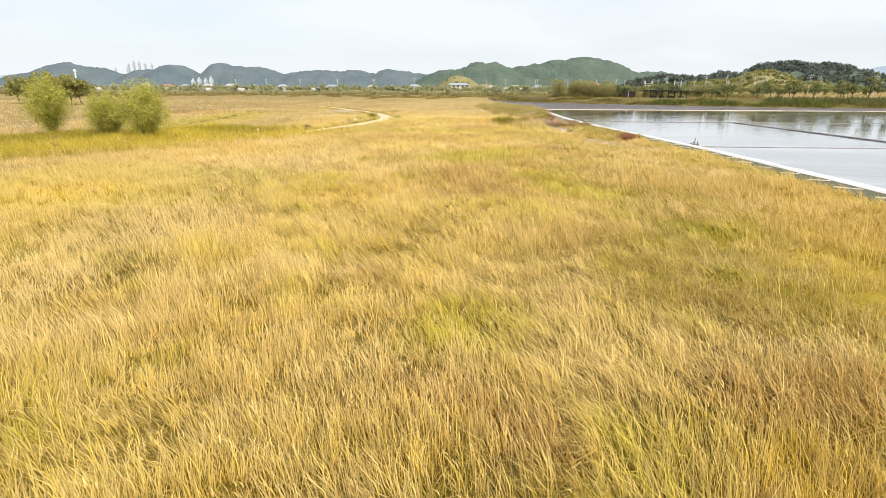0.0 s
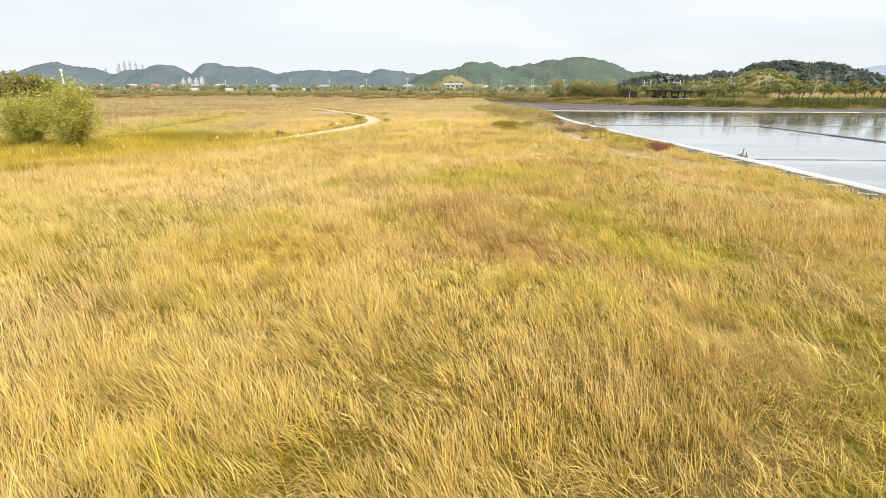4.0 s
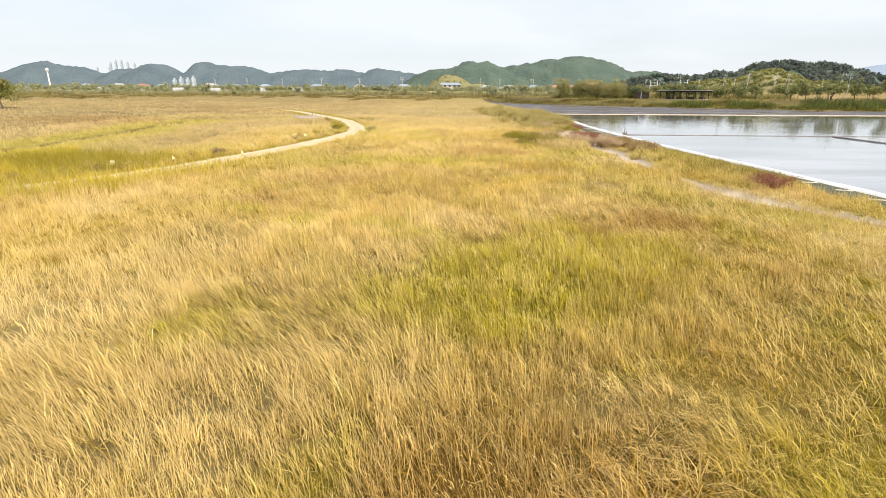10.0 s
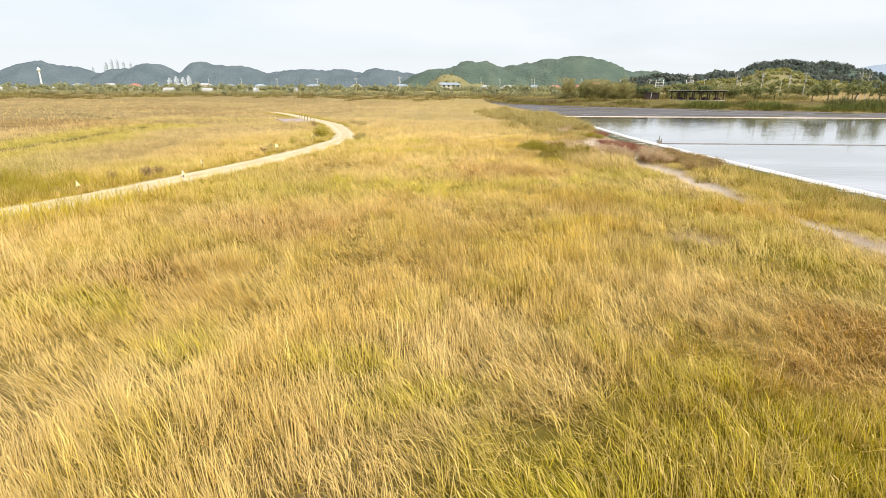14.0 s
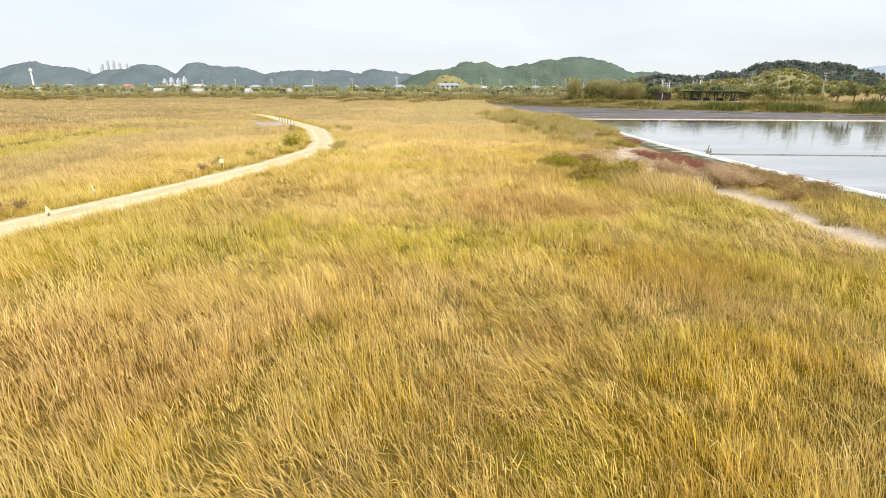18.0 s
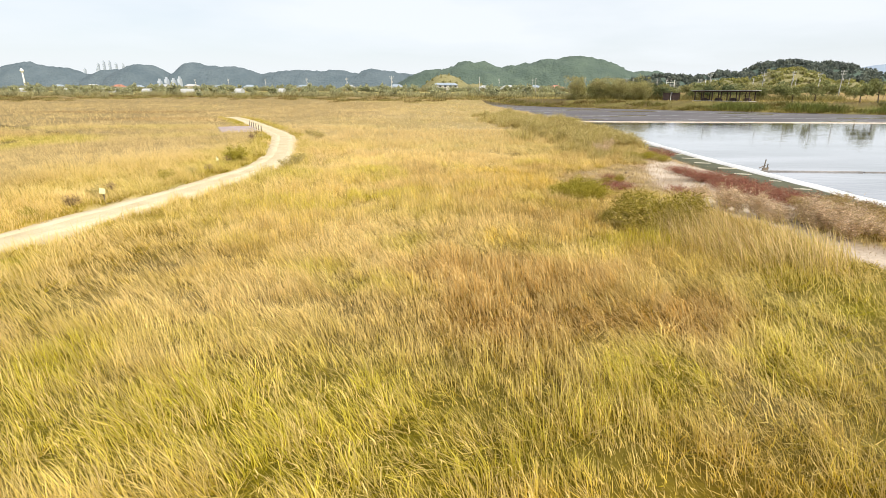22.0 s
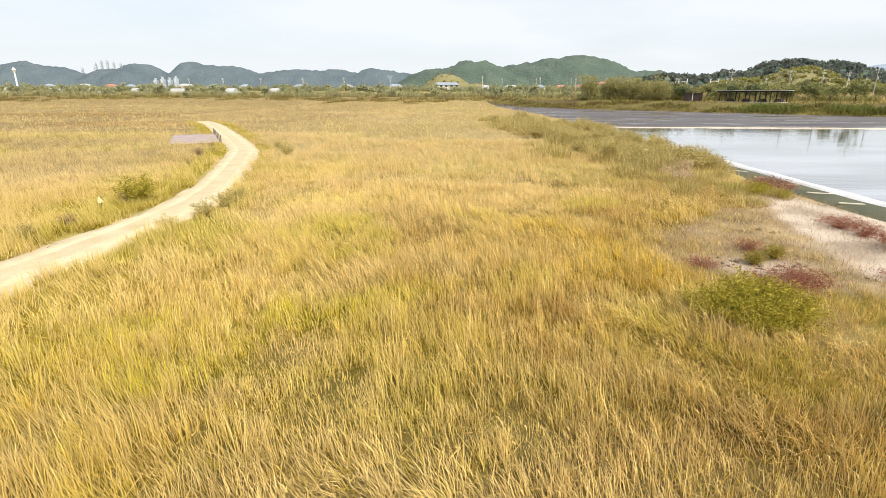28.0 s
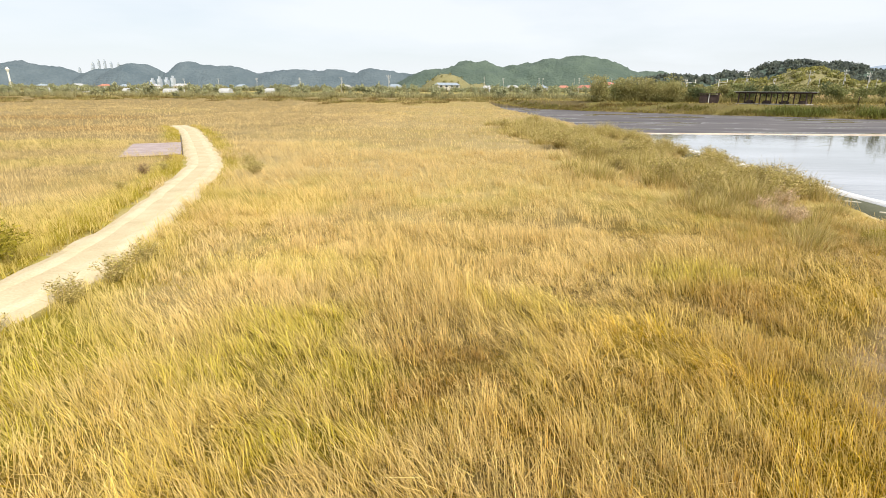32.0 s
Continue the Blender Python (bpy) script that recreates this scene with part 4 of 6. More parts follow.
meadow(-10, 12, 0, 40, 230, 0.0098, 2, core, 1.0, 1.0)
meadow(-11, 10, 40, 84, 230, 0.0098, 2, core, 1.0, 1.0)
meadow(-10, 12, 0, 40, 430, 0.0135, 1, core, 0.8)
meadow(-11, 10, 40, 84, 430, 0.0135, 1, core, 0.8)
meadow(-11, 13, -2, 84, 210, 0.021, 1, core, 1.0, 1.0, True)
meadow(-25, 20, -4, 86, 52, 0.015, 2, lambda x, y: (x > -21 + RNG.normal(0, 1.6, len(x))) & (x < kerb(y) - 0.4) & ~core(x, y), 1.05, 0.5)
meadow(-25, 20, -4, 86, 130, 0.018, 1, lambda x, y: (x > -21 + RNG.normal(0, 1.6, len(x))) & (x < kerb(y) - 0.4) & ~core(x, y), 0.9, 0.5)
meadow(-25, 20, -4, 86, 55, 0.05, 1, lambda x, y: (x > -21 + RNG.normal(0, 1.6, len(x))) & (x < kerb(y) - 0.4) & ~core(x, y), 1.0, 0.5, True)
meadow(-13, 15, 84, 106, 120, 0.018, 1, lambda x, y: x < kerb(y) - 0.4, 1.0, 0.45)
meadow(-36, -15, -10, 112, 60, 0.019, 1, lambda x, y: (x < -18.5 + RNG.normal(0, 1.6, len(x))) & (x > -34 + RNG.normal(0, 1, len(x))), 0.95, 0.3)
meadow(-50, -31, -10, 112, 24, 0.032, 1, lambda x, y: x < -34 + RNG.normal(0, 1, len(x)), 1.0, 0.25)
meadow(-20, -11, 84, 112, 60, 0.022, 1, None, 1.0, 0.5)
meadow(-50, 14, 104, 165, 9, 0.06, 1, lambda x, y: ~on_mud(x, y) & (x < mud_left(np.maximum(y, 119)) + 0.4) & (y > 106 + RNG.normal(0, 1, len(x))), 0.8, 0.15)
meadow(-170, -46, 0, 230, 2.0, 0.13, 1, lambda x, y: x < -48 + RNG.normal(0, 2, len(x)), 0.8, 0.12)
meadow(-50, 12, 162, 235, 4, 0.10, 1, lambda x, y: ~on_mud(x, y), 0.8, 0.12)
meadow(-20, 19.5, -45, -2, 6, 0.07, 1, lambda x, y: x < kerb(y) - 0.5, 1.0, 0.5)
meadow(4, 240, 110, 260, 2.6, 0.12, 1, lambda x, y: (y > mud_far(x) + 0.5) & (y < mud_far(x) + 60), 0.9, 0.7)
seed_heads(-9, 10, 0, 84, 22)


# ---- clumps of taller plants ----
def clump(name, at, radius, tall, count, tints, wide=0.02, lean=0.35, droop=1.7, squash=1.0, segments=2, label="", category="", group="", mat=M_LEAF, seed=0):
    """An upright tussock of blades or twigs, each a little apart in colour."""
    g = np.random.default_rng(seed)
    r, a = radius * np.sqrt(g.random(count)), g.uniform(0, 2 * np.pi, count)
    x, y = r * np.cos(a), r * np.sin(a) * squash
    out = a + g.normal(0, 0.8, count)
    h = tall * (1 - 0.45 * (r / radius) ** 2) * g.uniform(0.5, 1.12, count)
    t = np.array(tints)
    col = t[g.integers(0, len(t), count)] * g.uniform(0.75, 1.2, count)[:, None]
    le = np.clip(lean * (0.3 + 0.9 * r / radius) + g.normal(0, 0.1, count), 0.02, 0.95)
    me = blades(x, y, h, wide * g.uniform(0.6, 1.5, count), col, out, le, segments, 1.1, np.full(count, -0.05), mat, name)
    ob = new(name, me)
    ob.matrix_world = pose(*at, 0, 0, 0)
    return tagged(ob, label, category, group)


def spray(name, radius, tall, stems, leaves, tints, leaf=(0.10, 0.03), seed=0, low=0.25):
    """A twiggy bush: many short leaves held along curved stems, in an uneven dome with gaps."""
    g = np.random.default_rng(seed)
    a = g.uniform(0, 2 * np.pi, stems)
    rr = radius * np.sqrt(g.random(stems)) * (0.75 + 0.5 * g.random(stems))
    top = tall * (1 - 0.5 * (rr / (radius * 1.25)) ** 2) * g.uniform(0.6, 1.1, stems)
    s = g.random((stems, leaves)) ** 0.6 * (1 - low) + low
    x = (rr[:, None] * s**1.3 * np.cos(a)[:, None] + g.normal(0, radius * 0.07, s.shape)).ravel()
    y = (rr[:, None] * s**1.3 * np.sin(a)[:, None] + g.normal(0, radius * 0.07, s.shape)).ravel()
    z = (top[:, None] * s + g.normal(0, tall * 0.03, s.shape)).ravel()
    n = len(x)
    t = np.array(tints)
    col = t[g.integers(0, len(t), n)] * g.uniform(0.7, 1.25, n)[:, None]
    d = g.normal(0, 1, (n, 3))
    d[:, 2] = np.abs(d[:, 2]) * 0.6
    d /= np.linalg.norm(d, axis=1)[:, None]
    e = np.cross(d, g.normal(0, 1, (n, 3)))
    e /= np.linalg.norm(e, axis=1)[:, None] + 1e-9
    c = np.c_[x, y, z]
    ln, wd = leaf[0] * g.uniform(0.6, 1.4, n)[:, None], leaf[1] * g.uniform(0.6, 1.4, n)[:, None]
    verts = np.stack([c - e * wd, c + e * wd, c + d * ln], 1).reshape(-1, 3)
    cols = np.repeat(col, 3, axis=0)
    return triangles(name, verts, np.arange(3 * n).reshape(-1, 3), cols, M_LEAF)


def ground_z(x, y):
    return float(height(np.array([x]), np.array([y]))[0])


# red glasswort beside the liner and on the sand
RED = [(0.30, 0.095, 0.065), (0.37, 0.14, 0.10), (0.25, 0.085, 0.055), (0.40, 0.22, 0.15), (0.33, 0.21, 0.11)]
reds = [spray("glasswort_clump", 0.75, 0.5, 110, 26, RED, (0.06, 0.007), s, 0.05) for s in (1, 2, 3)]
red_spots = [(11.5, 77.4), (11.6, 76.4), (11.8, 75.5), (11.5, 74.6), (12.2, 74.4), (11.8, 73.4), (12.5, 73.2), (12.0, 72.4), (12.8, 72.2), (12.1, 71.4), (13.0, 71.2), (12.3, 70.4), (13.2, 70.2), (12.6, 69.4), (13.4, 69.0),
             (11.4, 72.0), (11.7, 70.6), (9.4, 72.2), (4.9, 72.7), (6.9, 74.3), (5.7, 71.2), (6.3, 71.1), (6.7, 71.6), (8.7, 69.8), (14.7, 47.4), (15.1, 48.2), (14.6, 46.6), (13.0, 83.4), (12.6, 83.8)]
for k, (x, y) in enumerate(red_spots):
    ob = new("glasswort_clump", reds[k % 3])
    s = random.uniform(0.95, 1.4) if x > 10.5 else random.uniform(0.7, 1.0)
    ob.matrix_world = pose(x, y, ground_z(x, y) - 0.03, 0, 0, random.uniform(0, 360)) @ Matrix.Diagonal((s * 1.15, s, s * random.uniform(0.8, 1.15), 1))
    tagged(ob, "low deep-red glasswort clump on salty sand", "shrub", "red glasswort clumps")

# buff and olive reeds and shrubs on the pond bank
BUFF = [(0.66, 0.49, 0.33), (0.72, 0.56, 0.40), (0.58, 0.43, 0.26), (0.48, 0.37, 0.19)]
BANK = [(0.45, 0.38, 0.125), (0.56, 0.455, 0.18), (0.35, 0.29, 0.085), (0.64, 0.51, 0.25)]
LUSH = [(0.34, 0.29, 0.035), (0.43, 0.365, 0.045), (0.54, 0.45, 0.09), (0.25, 0.21, 0.025)]
WEED = [(0.36, 0.31, 0.05), (0.43, 0.36, 0.07), (0.27, 0.23, 0.04), (0.45, 0.33, 0.13)]
BROWN = [(0.40, 0.27, 0.12), (0.47, 0.34, 0.15), (0.33, 0.20, 0.10), (0.42, 0.34, 0.11), (0.54, 0.41, 0.24)]
bank_meshes = [clump("bank_shrub", (0, 0, 0), 0.85, 1.0, 420, BANK, 0.016, 0.6, seed=11, mat=M_GRASS), new("bank_shrub", spray("bank_shrub", 0.95, 0.85, 90, 28, BANK, (0.15, 0.011), 12, 0.1)),
               new("bank_shrub", spray("bank_shrub", 0.6, 1.05, 60, 26, BUFF, (0.12, 0.009), 13, 0.2)), new("bank_shrub", spray("bank_shrub", 0.75, 0.75, 80, 26, BROWN, (0.12, 0.010), 14, 0.1))]
for ob in bank_meshes:
    ob["spare"] = 1
spots = []
g2 = np.random.default_rng(5)
for y in np.arange(81.5, 138, 0.95):
    mid = float(np.interp(y, (81, 88.5, 101, 126, 141), (11.6, 9.7, 8.5, 6.2, 6.4)))
    if 92 < y < 127:
        spots.append((float(kerb(y)) - 2.2 + g2.normal(0, 0.6), y, 1 if g2.random() < 0.5 else 0))
    for _ in range(4):
        spots.append((mid + g2.normal(0, 1.8), y + g2.normal(0, 0.7), 0 if g2.random() < (1.0 if y < 90 else 0.6) else 1))
for y in np.arange(50, 67, 0.8):
    spots.append((float(kerb(y)) - 2.7 + g2.normal(0, 0.5), y, 0))
for y in np.arange(63.6, 70.4, 0.28):
    spots.append((11.2 - 0.34 * (y - 64.6) + g2.normal(0, 0.4), y, 2))
for y in np.arange(60.8, 68.6, 0.24):
    spots.append((12.3 + (float(kerb(y)) - 1.4 - 12.3) * g2.random() ** 1.2, y, 3))
for y in np.arange(85.0, 88.0, 0.6):
    spots.append((10.0 + g2.normal(0, 0.35), y, 2))
for k, (x, y, j) in enumerate(spots):
    if bare(np.array([x]), np.array([y]))[0] > 0.6 and j < 2:
        continue
    ob = bank_meshes[j] if "spare" in bank_meshes[j] else new("bank_shrub", bank_meshes[j].data)
    if "spare" in ob:
        del ob["spare"]
    s = random.uniform(0.5, 0.85) if j == 3 else random.uniform(0.45, 0.95) if 70 < y < 88 else random.uniform(0.42, 0.62) if y < 67 and j == 0 else random.uniform(0.75, 1.0) if y < 71 else random.uniform(0.8, 1.55)
    ob.matrix_world = pose(x, y, ground_z(x, y) - 0.05, 0, 0, random.uniform(0, 360)) @ Matrix.Diagonal((s, s, s * random.uniform(0.8, 1.2), 1))
    tagged(ob, ("olive-brown bushy shrub on the pond bank", "olive-brown bushy shrub on the pond bank", "buff feathery reed tuft beside the pond liner", "rusty brown scrub between sand strip and pond liner")[j], "shrub", "shrubs on the pond bank")

lush = spray("green_bush", 1.0, 0.8, 190, 44, LUSH, (0.075, 0.011), 21, 0.08)
for x, y, s in ((4.6, 69.7, 0.95), (5.0, 69.3, 0.75), (3.9, 69.5, 0.75), (4.3, 69.0, 0.7)):
    ob = new("green_bush", lush)
    ob.matrix_world = pose(x, y, ground_z(x, y) - 0.05, 0, 0, 70 * x) @ Matrix.Diagonal((s, s, s * 1.2, 1))
    tagged(ob, "low dense yellow-green bush among the dry grass", "bush", "green bushes in the meadow")

# dark olive shrubs where sand and meadow meet
OLIVES = [(0.30, 0.245, 0.035), (0.38, 0.31, 0.05), (0.55, 0.43, 0.13), (0.22, 0.175, 0.025)]
olives = [spray("olive_shrub", 0.8, 0.95, 110, 26, OLIVES, (0.17, 0.011), 61, 0.1), spray("olive_shrub", 0.6, 0.8, 60, 24, OLIVES[1:3] + BANK[1:2], (0.18, 0.010), 62, 0.1)]
olive_spots = [(3.5, 70.0, 0.5), (6.5, 73.2, 0.4), (7.2, 73.6, 0.4), (6.3, 46.0, 0.35)]
for k in range(20):
    x = 4.5 + 2.9 * (k + g2.random()) / 20
    olive_spots.append((x, 65.2 + 0.12 * (x - 4.5) + g2.normal(0, 0.55), 0.5 + 0.55 * g2.random()))
for k, (x, y, s) in enumerate(olive_spots):
    ob = new("olive_shrub", olives[0 if k % 3 else 1])
    ob.matrix_world = pose(x, y, ground_z(x, y) - 0.05, 0, 0, 97 * x) @ Matrix.Diagonal((s * 1.1, s, s * (0.8 + 0.4 * g2.random()), 1))
    tagged(ob, "dark olive leafy shrub beside the bare sand", "shrub", "olive shrubs by the sand")
for x, y, s in ((10.6, 83.0, 0.6), (11.3, 82.6, 0.55), (11.9, 83.2, 0.6), (12.4, 82.4, 0.5)):
    ob = new("green_bush", lush)
    ob.matrix_world = pose(x, y, ground_z(x, y) - 0.05, 0, 0, 70 * x) @ Matrix.Diagonal((s, s, s, 1))
    tagged(ob, "low yellow-green bush at the end of the sand", "bush", "green bushes in the meadow")

# green sedge strip between sand and pond, yellow-green
sedge = [clump("sedge_tuft", (0, -500, -50), 0.5, 0.62, 190, WEED, 0.022, 0.5, seed=s, mat=M_GRASS) for s in (31, 32)]
k = 0
for y in np.arange(48, 62, 0.5):
    for _ in range(3):
        x = float(kerb(y)) - 1.5 - abs(g2.normal(0, 1.7))
        m = pose(x, y + g2.normal(0, 0.2), ground_z(x, y) - 0.04, 0, 0, random.uniform(0, 360)) @ Matrix.Diagonal((1, 1, random.uniform(0.75, 1.15), 1))
        ob = sedge[k] if k < 2 else new("sedge_tuft", sedge[k % 2].data)
        ob.matrix_world = m
        tagged(ob, "yellow-green sedge tuft between sand strip and pond", "sedge", "sedge tufts by the pond")
        k += 1

# tall reeds left of the track
def reed_bed():
    x, y = scatter(-46, -12, 16, 58, 110)
    d = far_from(TRACK_LINE, x, y)
    left = x < np.interp(y, TRACK_LINE[:110, 1], TRACK_LINE[:110, 0])
    verge = ramp(5.5 - d + 2 * (noise2(x, y, 3, 2) - 0.5), 0, 2.5) * ramp(-y, -53, -48)
    near = np.where(left, d < 11 + 6 * noise2(x, y, 5, 1), verge > RNG.random(len(x)))
    ok = (d > 1.25) & near & (noise2(x, y, 2.2, 3) * 0.7 + noise2(x, y, 6, 5) * 0.6 > np.where(left, 0.36, 0.25))
    ok &= (x > -45 + 6 * noise2(x, y, 2.5, 1)) & (y > 16 + 6 * noise2(x, y, 2.5, 4)) & (y < 58 - 6 * noise2(x, y, 2.5, 0))
    x, y, left = x[ok], y[ok], left[ok]
    n = len(x)
    tall = np.where(left, 0.55 + 0.6 * fractal(x, y, 4, 2), 0.72 + 0.5 * fractal(x, y, 3, 2)) * RNG.uniform(0.65, 1.15, n)
    mixv = np.where(left, 0.8 * ramp(fractal(x, y, 6, 5), 0.42, 0.64), 0.55 + 0.45 * ramp(fractal(x, y, 4, 5), 0.4, 0.6))[:, None]
    col = (np.array((0.33, 0.27, 0.035)) * (1 - mixv) + np.array((0.59, 0.46, 0.065)) * mixv) * RNG.uniform(0.65, 1.2, n)[:, None]
    me = blades(x, y, tall, RNG.uniform(0.012, 0.024, n), col, RNG.uniform(0, 6.28, n), np.clip(RNG.normal(0.5, 0.22, n), 0.02, 0.95), 2, 1.25, height(x, y) - 0.1, M_GRASS, "reed_bed")
    return tagged(new("reed_bed", me), "olive-green reed bed with darker gaps beside the track", "reeds", kind="stuff")


reed_bed()

def tall_reeds():
    """Longer olive stems leaning over beside the bare sand."""
    x, y = scatter(2.5, 11.5, 58, 71, 190)
    mask = ramp(1 - np.hypot((x - 7.3 - (noise2(x, y, 2, 1) - 0.5) * 2.0) / 2.3, (y - 64.2) / 4.2), 0, 0.35)
    ok = (mask > RNG.random(len(x))) & (bare(x, y) < 0.4)
    x, y = x[ok], y[ok]
    n = len(x)
    col = np.array([(0.60, 0.44, 0.19), (0.52, 0.40, 0.14), (0.40, 0.32, 0.08), (0.66, 0.50, 0.27)])[RNG.integers(0, 4, n)] * RNG.uniform(0.75, 1.2, n)[:, None]
    to = 2.2 + (noise2(x, y, 1.8, 3) - 0.5) * 2.4 + RNG.normal(0, 0.3, n)
    me = blades(x, y, RNG.uniform(0.5, 1.1, n), RNG.uniform(0.009, 0.018, n), col, to, np.clip(RNG.normal(0.42, 0.18, n), 0.05, 0.95), 3, 1.15, None, M_GRASS, "tall_reeds")
    return tagged(new("tall_reeds", me), "long straw-coloured reed stems leaning beside bare sand", "reeds", kind="stuff")


tall_reeds()


def stubble():
    """Thin dry grass and twigs left on the bare sand."""
    x, y = scatter(2, 17, 36, 86, 220)
    sc = sand_cover(x, y)
    keep = ((sc > 0.05) | (worn(x, y) > 0.3)) & (RNG.random(len(x)) < 0.10 + 0.85 * ramp(sc, 0.95, 0.25) * ramp(fractal(x, y, 1.4, 2), 0.3, 0.6) + 0.5 * worn(x, y))
    x, y = x[keep], y[keep]
    n = len(x)
    t = np.array([(0.56, 0.42, 0.24), (0.42, 0.31, 0.19), (0.62, 0.50, 0.32), (0.33, 0.25, 0.15), (0.36, 0.20, 0.14)])
    col = t[RNG.integers(0, 5, n)] * RNG.uniform(0.8, 1.2, n)[:, None]
    me = blades(x, y, RNG.uniform(0.06, 0.26, n), RNG.uniform(0.006, 0.014, n), col, RNG.uniform(0, 6.28, n), np.clip(RNG.normal(0.5, 0.2, n), 0.05, 0.95), 2, 1.1, None, M_GRASS, "sand_stubble")
    return tagged(new("sand_stubble", me), "thin dry stubble on grey salty sand", "stubble", kind="stuff")


stubble()


def soil_clods():
    """Lumps of dry dark soil along the broken edge of the sand."""
    x, y = scatter(3, 15, 64, 84, 14)
    sc = sand_cover(x, y)
    keep = (sc > 0.12) & (sc < 0.78) & (noise2(x, y, 1.6, 3) > 0.5)
    x, y = x[keep], y[keep]
    n = len(x)
    r = RNG.uniform(0.02, 0.09, n)[:, None]
    c = np.c_[x, y, height(x, y) + 0.2 * r[:, 0]]
    dirs = np.array([(1, 0, 0), (0, 1, 0), (-1, 0, 0), (0, -1, 0), (0, 0, 0.7), (0, 0, -0.7)])
    verts = np.stack([c + d * r * RNG.uniform(0.6, 1.4, (n, 1)) + RNG.normal(0, 0.1, (n, 3)) * r for d in dirs], 1).reshape(-1, 3)
    tri = np.array([(0, 1, 4), (1, 2, 4), (2, 3, 4), (3, 0, 4), (1, 0, 5), (2, 1, 5), (3, 2, 5), (0, 3, 5)])
    faces = (np.arange(n)[:, None, None] * 6 + tri[None]).reshape(-1, 3)
    t = np.array([(0.26, 0.20, 0.14), (0.20, 0.15, 0.10), (0.34, 0.27, 0.20)])
    me = triangles("soil_clods", verts, faces, np.repeat(t[RNG.integers(0, 3, n)], 6, axis=0), M_EARTH)
    return tagged(new("soil_clods", me), "dry brown soil clods on the broken sand edge", "clods", kind="stuff")


soil_clods()

# weeds along the far side of the track
verge = [spray("verge_weed", 0.55, 0.75, 60, 20, c, (0.09, 0.011), s, 0.1) for s, c in ((41, BANK), (42, [(0.30, 0.19, 0.12), (0.40, 0.28, 0.17), (0.26, 0.2, 0.08)]), (43, LUSH))]
step = TRACK_LINE[60:160:2]
for k, (x, y) in enumerate(step):
    if g2.random() < 0.62:
        a = TRACK_LINE[min(60 + 2 * k + 1, len(TRACK_LINE) - 1)] - np.array((x, y))
        side = np.array((-a[1], a[0])) / (np.linalg.norm(a) + 1e-9) * (1.9 + abs(g2.normal(0, 0.6)))
        px, py = x + side[0], y + side[1]
        j = int(g2.choice(3, p=(0.35, 0.45, 0.2)))
        ob = new("verge_weed", verge[j])
        s = random.uniform(0.45, 0.85)
        ob.matrix_world = pose(px, py, ground_z(px, py) - 0.04, 0, 0, random.uniform(0, 360)) @ Matrix.Diagonal((s, s, s, 1))
        tagged(ob, ("olive weed tuft on the track verge", "brownish seeding weed on the track verge", "green weed tuft on the track verge")[j], "weed", "weeds along the track")
for x, y, s in ((-14.2, 79.6, 1.6), (-14.7, 80.5, 1.3), (-10.4, 77.4, 0.9), (-10.3, 78.8, 1.0), (-10.4, 80.2, 0.9), (-10.9, 76.0, 0.7), (-13.3, 94.6, 1.1), (-14.2, 96.6, 1.0), (-15.6, 99.4, 0.9)):
    ob = new("verge_weed", verge[2 if x < -14 and y < 90 else 0])
    ob.matrix_world = pose(x, y, ground_z(x, y) - 0.04, 0, 0, random.uniform(0, 360)) @ Matrix.Diagonal((s, s, s, 1))
    tagged(ob, "bushy dark olive shrub on the edge of the track", "shrub", "weeds along the track")


def verge_grass():
    """Short green grass crowding both edges of the track."""
    n = 60000
    k = RNG.integers(1, len(TRACK_LINE) - 1, n)
    d = TRACK_LINE[k + 1] - TRACK_LINE[k - 1]
    d = d / (np.linalg.norm(d, axis=1)[:, None] + 1e-9)
    side = np.where(RNG.random(n) < 0.6, -1.0, 1.0)
    off = 1.02 + np.abs(RNG.normal(0, 0.45, n)) + 0.35 * noise2(k * 0.5, side * 9, 1.3, 2)
    p = TRACK_LINE[k] + np.c_[d[:, 1], -d[:, 0]] * (off * side)[:, None] + d * RNG.uniform(-0.4, 0.4, n)[:, None]
    x, y = p[:, 0], p[:, 1]
    mixv = ramp(fractal(x, y, 3, 3), 0.35, 0.6)[:, None]
    col = (np.array((0.41, 0.345, 0.045)) * (1 - mixv) + np.array((0.57, 0.45, 0.12)) * mixv) * RNG.uniform(0.75, 1.2, n)[:, None]
    tall = RNG.uniform(0.12, 0.42, n) * (0.5 + 0.6 * np.clip(off - 1.1, 0, 1))
    me = blades(x, y, tall, RNG.uniform(0.010, 0.022, n), col, RNG.uniform(0, 6.28, n), np.clip(RNG.normal(0.4, 0.2, n), 0.05, 0.95), 1, 1.1, height(x, y) - 0.02, M_GRASS, "verge_grass")
    return tagged(new("verge_grass", me), "short yellow-green grass along the edges of the track", "grass", kind="stuff")


verge_grass()


